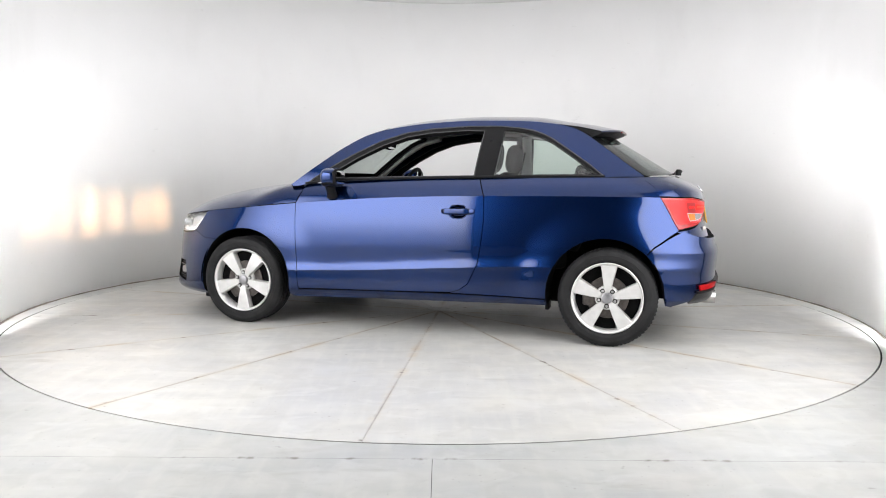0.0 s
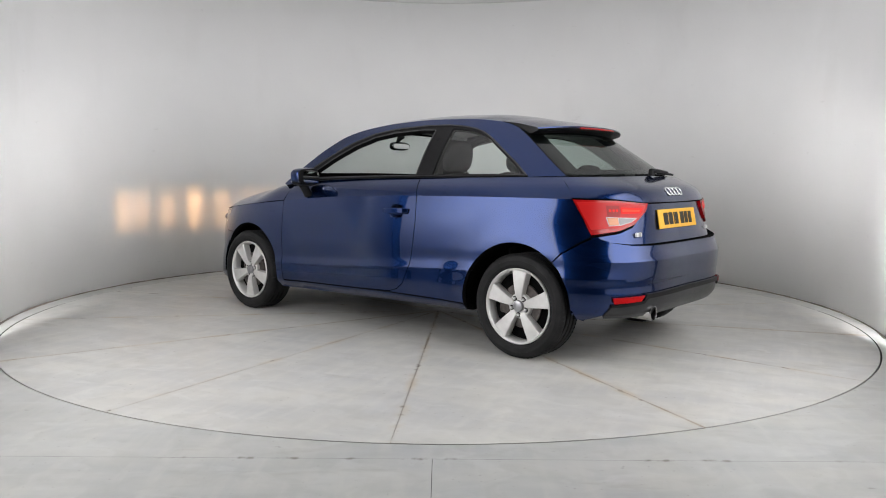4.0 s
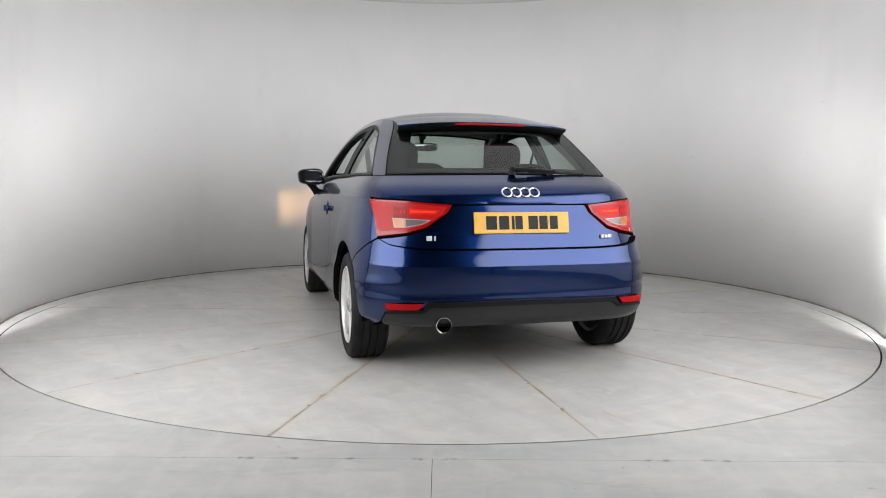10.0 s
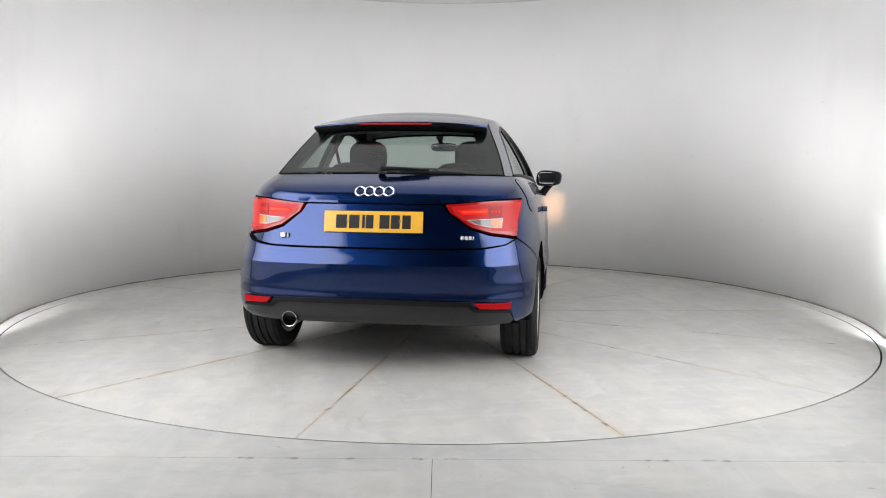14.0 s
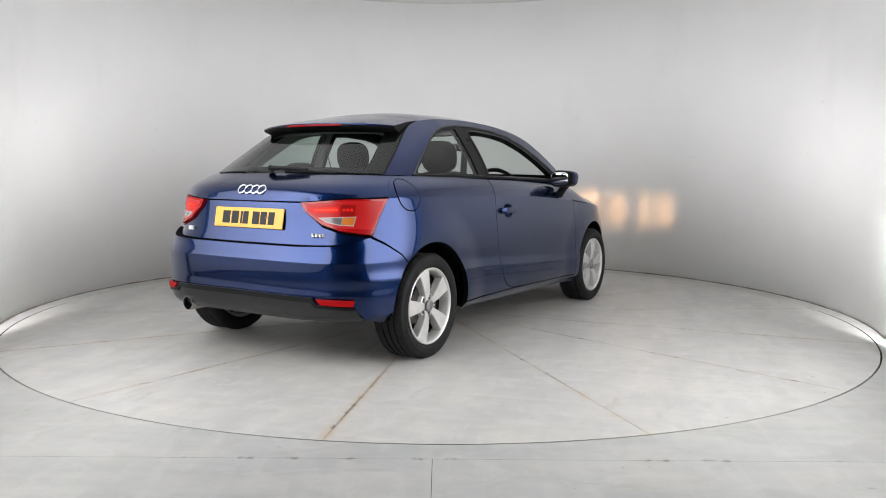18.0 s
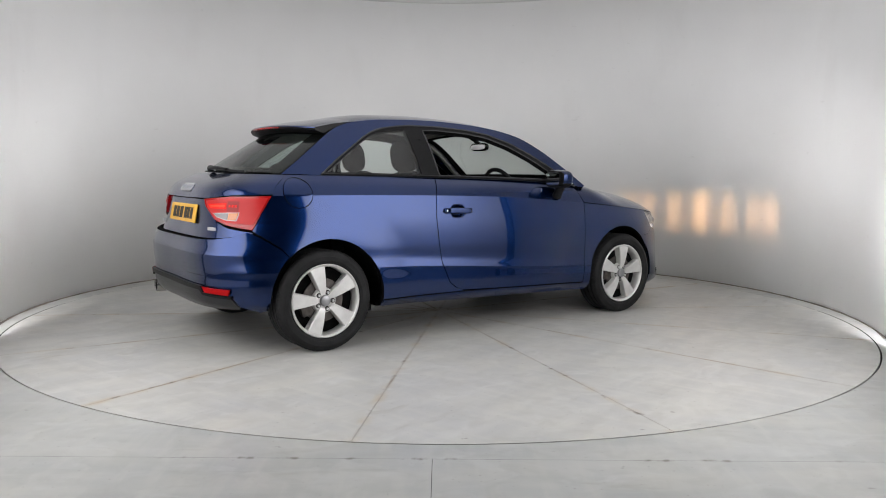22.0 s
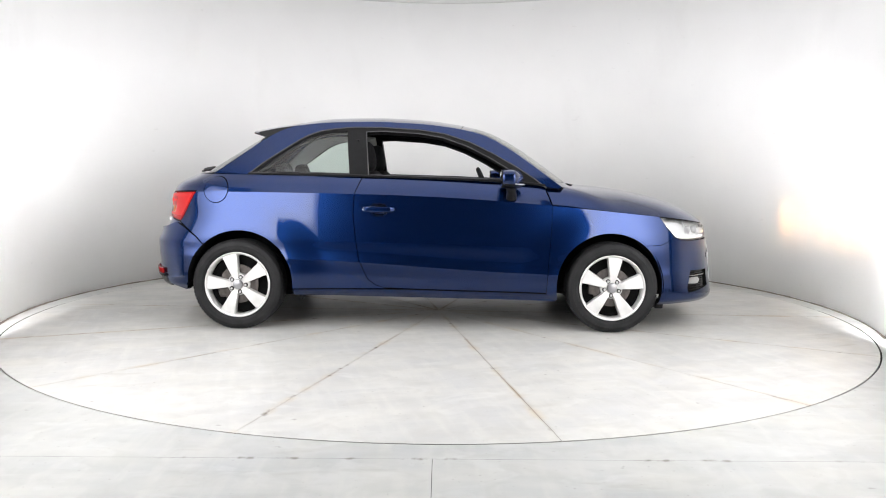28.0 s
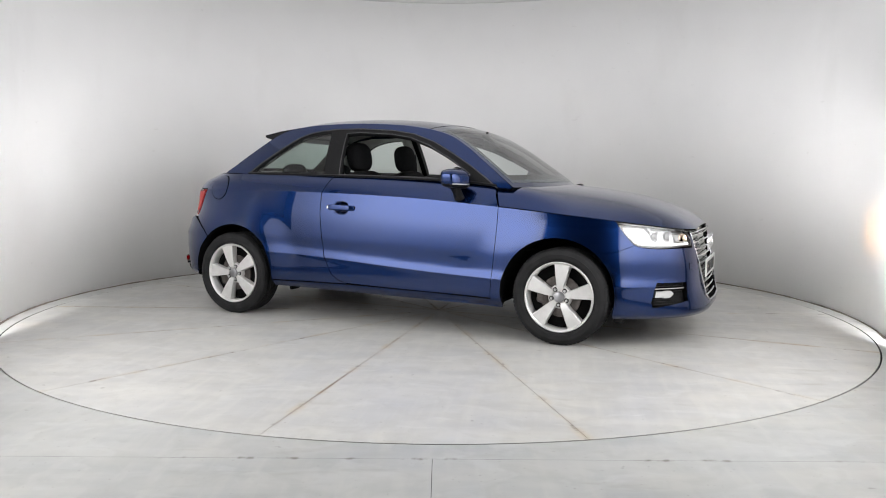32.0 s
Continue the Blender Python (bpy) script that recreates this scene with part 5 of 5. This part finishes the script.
def build_wheels():
    wheel = new("wheel")
    wheel.parent = CAR
    # outer face looks to +y
    W = .2075
    bm = bmesh.new()
    prof = [(.214, .075), (.224, .094), (.236, .0985), (.2365, .1005), (.262, .1025), (.2625, .1005), (.280, .096), (.288, .088), (.2945, .074)]
    for g in (.045, .005, -.035):
        prof += [(.296, g + .012), (.296, g + .0065), (.287, g + .0055), (.287, g - .0045), (.296, g - .0055)]
    prof += [(.2945, -.070), (.288, -.088), (.262, -.1035), (.225, -.095), (.212, -.08)]
    lathe(bm, prof, 96)
    part("tyre", bm, RUBBER, wheel, "black low-profile tyre", sharp=50)
    bm = bmesh.new()
    for i in range(72):
        a = 2 * math.pi * i / 72
        for s in (1, -1):
            m = Matrix.Rotation(-a, 4, "Y") @ Matrix.Translation((.2915, s * .079, 0)) @ Matrix.Rotation(s * .5, 4, "Z")
            bmesh.ops.create_cube(bm, size=1, matrix=m @ Matrix.Diagonal((.007, .022, .0165, 1)))
    tagged(part("tread", bm, RUBBER, bpy.data.objects["tyre"], smooth=False), kind="stuff")
    bm = bmesh.new()
    lathe(bm, [(.214, .080), (.217, .092), (.212, .096), (.205, .092), (.199, .078), (.196, .02), (.196, -.08), (.214, -.09)], 96)
    rim = part("rim", bm, ALLOY, wheel, "silver alloy rim", sharp=50)
    for k in range(5):
        a = 2 * math.pi * k / 5 + math.pi / 2
        bm = bmesh.new()
        prof = [(.046, .019, .080, .040), (.066, .0225, .086, .045), (.095, .0285, .089, .048), (.125, .0345, .090, .050), (.16, .041, .0895, .052), (.185, .046, .088, .052), (.206, .056, .087, .052)]
        rows = []
        for r, hw, top, dep in prof:
            rows.append([bm.verts.new((r, top - dep, -hw * 1.05)), bm.verts.new((r, top - .005, -hw)), bm.verts.new((r, top - .0005, -hw * .90)), bm.verts.new((r, top - .002, 0)),
                         bm.verts.new((r, top - .0005, hw * .90)), bm.verts.new((r, top - .005, hw)), bm.verts.new((r, top - dep, hw * 1.05))])
        for A, B in zip(rows, rows[1:]):
            for i in range(6):
                bm.faces.new((A[i], A[i + 1], B[i + 1], B[i]))
        bmesh.ops.rotate(bm, verts=bm.verts, cent=(0, 0, 0), matrix=Matrix.Rotation(-a, 3, "Y"))
        part("spoke", bm, ALLOY, wheel, sharp=14)
    bm = bmesh.new()
    lathe(bm, [(.0, .074), (.064, .074), (.071, .069), (.075, .055), (.078, .02)], 40)
    part("hub", bm, ALLOY, wheel)
    bm = bmesh.new()
    lathe(bm, [(.0, .092), (.022, .0915), (.030, .088), (.0335, .082), (.0335, .06)], 32)
    part("centre_cap", bm, material("cap_grey", (.30, .30, .31), .35, .8, coat=.3), wheel, "grey centre cap")
    for k in range(5):
        a = 2 * math.pi * (k + .5) / 5 + math.pi / 2
        bm = bmesh.new()
        lathe(bm, [(.0, .0745), (.0125, .0745), (.0135, .0755), (.0145, .074)], 24, centre=(.050 * math.cos(a), 0, .050 * math.sin(a)))
        hole = part("bolt_hole", bm, DARK, wheel)
        bm = bmesh.new()
        lathe(bm, [(.0, .0835), (.0075, .0835), (.0092, .080), (.0092, .070)], 6, centre=(.050 * math.cos(a), 0, .050 * math.sin(a)))
        part("wheel_bolt", bm, BOLT, hole, "bright steel wheel bolt")
    bm = bmesh.new()
    lathe(bm, [(.05, .046), (.128, .046), (.128, .034), (.05, .034)], 48)
    part("brake_disc", bm, STEEL, wheel, "worn steel brake disc")
    bm = bmesh.new()
    lathe(bm, [(.0, .030), (.19, .030), (.1955, .022)], 40)
    part("wheel_back", bm, DARK, wheel)
    bm = bmesh.new()
    box_bm(bm, .075, .15, .0, .054, -.06, .06, .015)
    part("brake_caliper", bm, STEEL, wheel)
    spin = {(1, 1): 36, (1, -1): -5, (-1, 1): -2, (-1, -1): 15}
    for sx in (1, -1):
        for sd in (1, -1):
            m = Matrix.Translation((sx * AXLE, .738 * sd, WHEEL_R)) @ (pose(0, 0, 0, 0, 0, 180) if sd < 0 else Matrix()) @ pose(0, 0, 0, 0, spin[(sx, sd)], 0)
            if (sx, sd) == (1, 1):
                wheel.matrix_basis = m
            else:
                copy_thing(wheel, m)


build_flanks()
build_cabin()
build_ends()
build_inner()
build_wheels()


# ---- inside the car ----
def build_inside():
    for sd in (1, -1):
        y = .366 * sd
        bm = bmesh.new()
        rounded(bm, (-.335, y, .775), (.16, .50, .56), 4, 5, -14)
        seat = part("front_seat", bm, FABRIC, CAR, "dark fabric front seat")
        bm = bmesh.new()
        rounded(bm, (.05, y, .50), (.56, .52, .20), 4, 4, -6)
        part("cushion", bm, FABRIC, seat)
        bm = bmesh.new()
        rounded(bm, (-.425, y, 1.148), (.115, .262, .215), 2.8, 5, -8)
        part("headrest", bm, FABRIC, seat, "dark headrest")
        for k in (-.06, .06):
            bm = bmesh.new()
            tube_bm(bm, [(-.415, y + k, 1.0), (-.422, y + k, 1.12)], .006, 8)
            part("headrest_post", bm, STEEL, seat)
        # door lining and pillar lining
        door_in = [(.78, .27), (.80, .80), (.70, .955), (.3, .975), (-.42, .998), (-.46, .80), (-.43, .5), (-.30, .30)]
        panel("door_lining", door_in, hull, TRIM, CAR, "black door lining", side=sd, flip=True, lift=-.075, depth=0, gap=0, step=.06)
        bm = bmesh.new()
        pts = [tuple(cabin(x, z) - np.array([0, .035, .0])) for x, z in ((-.46, 1.0), (-.475, 1.15), (-.49, 1.32))]
        tube_bm(bm, [(x, yy * sd, z) for x, yy, z in pts], [.045, .040, .035], 10, flat=.5)
        part("pillar_lining", bm, LINING, CAR, "pale pillar lining")
        bm = bmesh.new()
        pts = [tuple(cabin(float(EDGE_X(u)), float(EDGE_Z(u))) - np.array([.02, .03, .02])) for u in (.06, .2, .36, .5, .6)]
        tube_bm(bm, [(x, yy * sd, z) for x, yy, z in pts], .024, 8)
        part("pillar_lining", bm, LINING, CAR, "grey windscreen pillar lining")
        bm = bmesh.new()
        rounded(bm, (-1.02, .33 * sd, 1.035), (.10, .24, .13), 3, 4, -10)
        part("rear_headrest", bm, FABRIC, CAR, "dark rear headrest")
        # grab handle and belt
        bm = bmesh.new()
        belt = [(-.47, .60, 1.26), (-.44, .57, 1.10), (-.42, .55, .95)]
        tube_bm(bm, [(a, b * sd, c) for a, b, c in belt], .022, 8, flat=.12)
        part("seat_belt", bm, TRIM, CAR, "black seat belt")
    bm = bmesh.new()
    rounded(bm, (-1.00, 0, .78), (.18, 1.16, .52), 6, 5, -12)
    rb = part("rear_bench", bm, FABRIC, CAR, "dark fabric rear bench")
    bm = bmesh.new()
    rounded(bm, (-.72, 0, .50), (.50, 1.16, .18), 6, 4)
    part("bench_cushion", bm, FABRIC, rb)
    bm = bmesh.new()
    box_bm(bm, -1.52, -1.05, -.56, .56, .965, .985, .006)
    shelf = part("parcel_shelf", bm, TRIM, CAR, "dark parcel shelf")
    for sd in (1, -1):
        bm = bmesh.new()
        box_bm(bm, -1.42, -.98, min(.50 * sd, .625 * sd), max(.50 * sd, .625 * sd), .93, 1.034, .01)
        part("shelf_side", bm, TRIM, shelf)
    # dashboard
    bm = bmesh.new()
    rows = []
    prof = [(.98, .93), (.80, .965), (.66, .975), (.58, .955), (.545, .90), (.56, .80), (.60, .60), (.98, .55)]
    for y in np.linspace(-.66, .66, 23):
        hump = .035 * math.exp(-((y + .36) / .16) ** 2)
        rows.append([bm.verts.new((x, y, z + (hump if k in (1, 2, 3) else 0))) for k, (x, z) in enumerate(prof)])
    for A, B in zip(rows, rows[1:]):
        for j in range(len(prof) - 1):
            bm.faces.new((A[j], A[j + 1], B[j + 1], B[j]))
    part("dashboard", bm, TRIM, CAR, "black dashboard", sharp=60)
    # steering wheel on the right
    bm = torus_bm((0, 0, 0), .178, .015, "x", 48, 10)
    tilt = pose(.43, -.366, .905, 0, -24, 0)
    bmesh.ops.transform(bm, verts=bm.verts, matrix=tilt)
    sw = part("steering_wheel", bm, TRIM, CAR, "black steering wheel")
    bm = bmesh.new()
    rounded(bm, (.01, 0, 0), (.06, .15, .13), 3, 4)
    bmesh.ops.transform(bm, verts=bm.verts, matrix=tilt)
    part("airbag_cover", bm, TRIM, sw)
    for a in (0, 180, 270):
        bm = bmesh.new()
        c, s_ = math.cos(radians(a)), math.sin(radians(a))
        tube_bm(bm, [tilt @ Vector((.005, .05 * c, .05 * s_)), tilt @ Vector((0, .172 * c, .172 * s_))], .014, 8, flat=.6)
        part("wheel_spoke", bm, TRIM, sw)
    bm = bmesh.new()
    rounded(bm, (.470, -.03, 1.243), (.035, .215, .066), 3, 4, -5)
    im = part("inner_mirror", bm, GLOSS_BLACK, CAR, "black rear-view mirror")
    bm = bmesh.new()
    tube_bm(bm, [(.485, -.02, 1.26), (.45, -.0, 1.29), (.42, 0, 1.322)], [.012, .016, .03], 10)
    part("mirror_stem", bm, TRIM, im)
    bm = bmesh.new()
    rounded(bm, (.4525, -.03, 1.242), (.006, .196, .052), 3.2, 4, -5)
    part("mirror_face", bm, MIRROR, im, "silvered mirror face")
    # front wipers and the grille below the screen
    box = [(.93, -.60), (.93, .60), (1.06, .45), (1.075, 0), (1.06, -.45)]
    verts = [(x, y, .938) for x, y in box]
    link_mesh("cowl", verts, [(0, 1, 2, 3, 4)], BLACK, CAR, "black plastic scuttle")
    for y0, y1 in ((-.50, .02), (.02, .52)):
        bm = bmesh.new()
        tube_bm(bm, [(1.045 - .18 * y0 * y0, y0, .946), (1.02, (y0 + y1) / 2, .950), (1.025 - .18 * y1 * y1, y1, .953)], [.009, .008, .006], 8)
        part("front_wiper", bm, BLACK, CAR, "black front wiper")
    bm = bmesh.new()
    rounded(bm, (1.066, .275, .958), (.05, .07, .020), 2.5, 3)
    part("washer_cover", bm, BLACK, CAR)


build_inside()


# ---- the steady turn ----
def motions():
    rows_t, rows_c = [], []
    for t in range(0, 33, 2):
        a = TURN_RATE * t
        rows_t.append((t, pose(0, 0, 0, 0, 0, a)))
        h = radians(TURN_START + a)
        ox, oy = CAR_OFFSET
        rows_c.append((t, pose(ox * math.cos(h) - oy * math.sin(h), ox * math.sin(h) + oy * math.cos(h), 0, 0, 0, TURN_START + a)))
    walk(TABLE, rows_t)
    walk(CAR, rows_c)


motions()
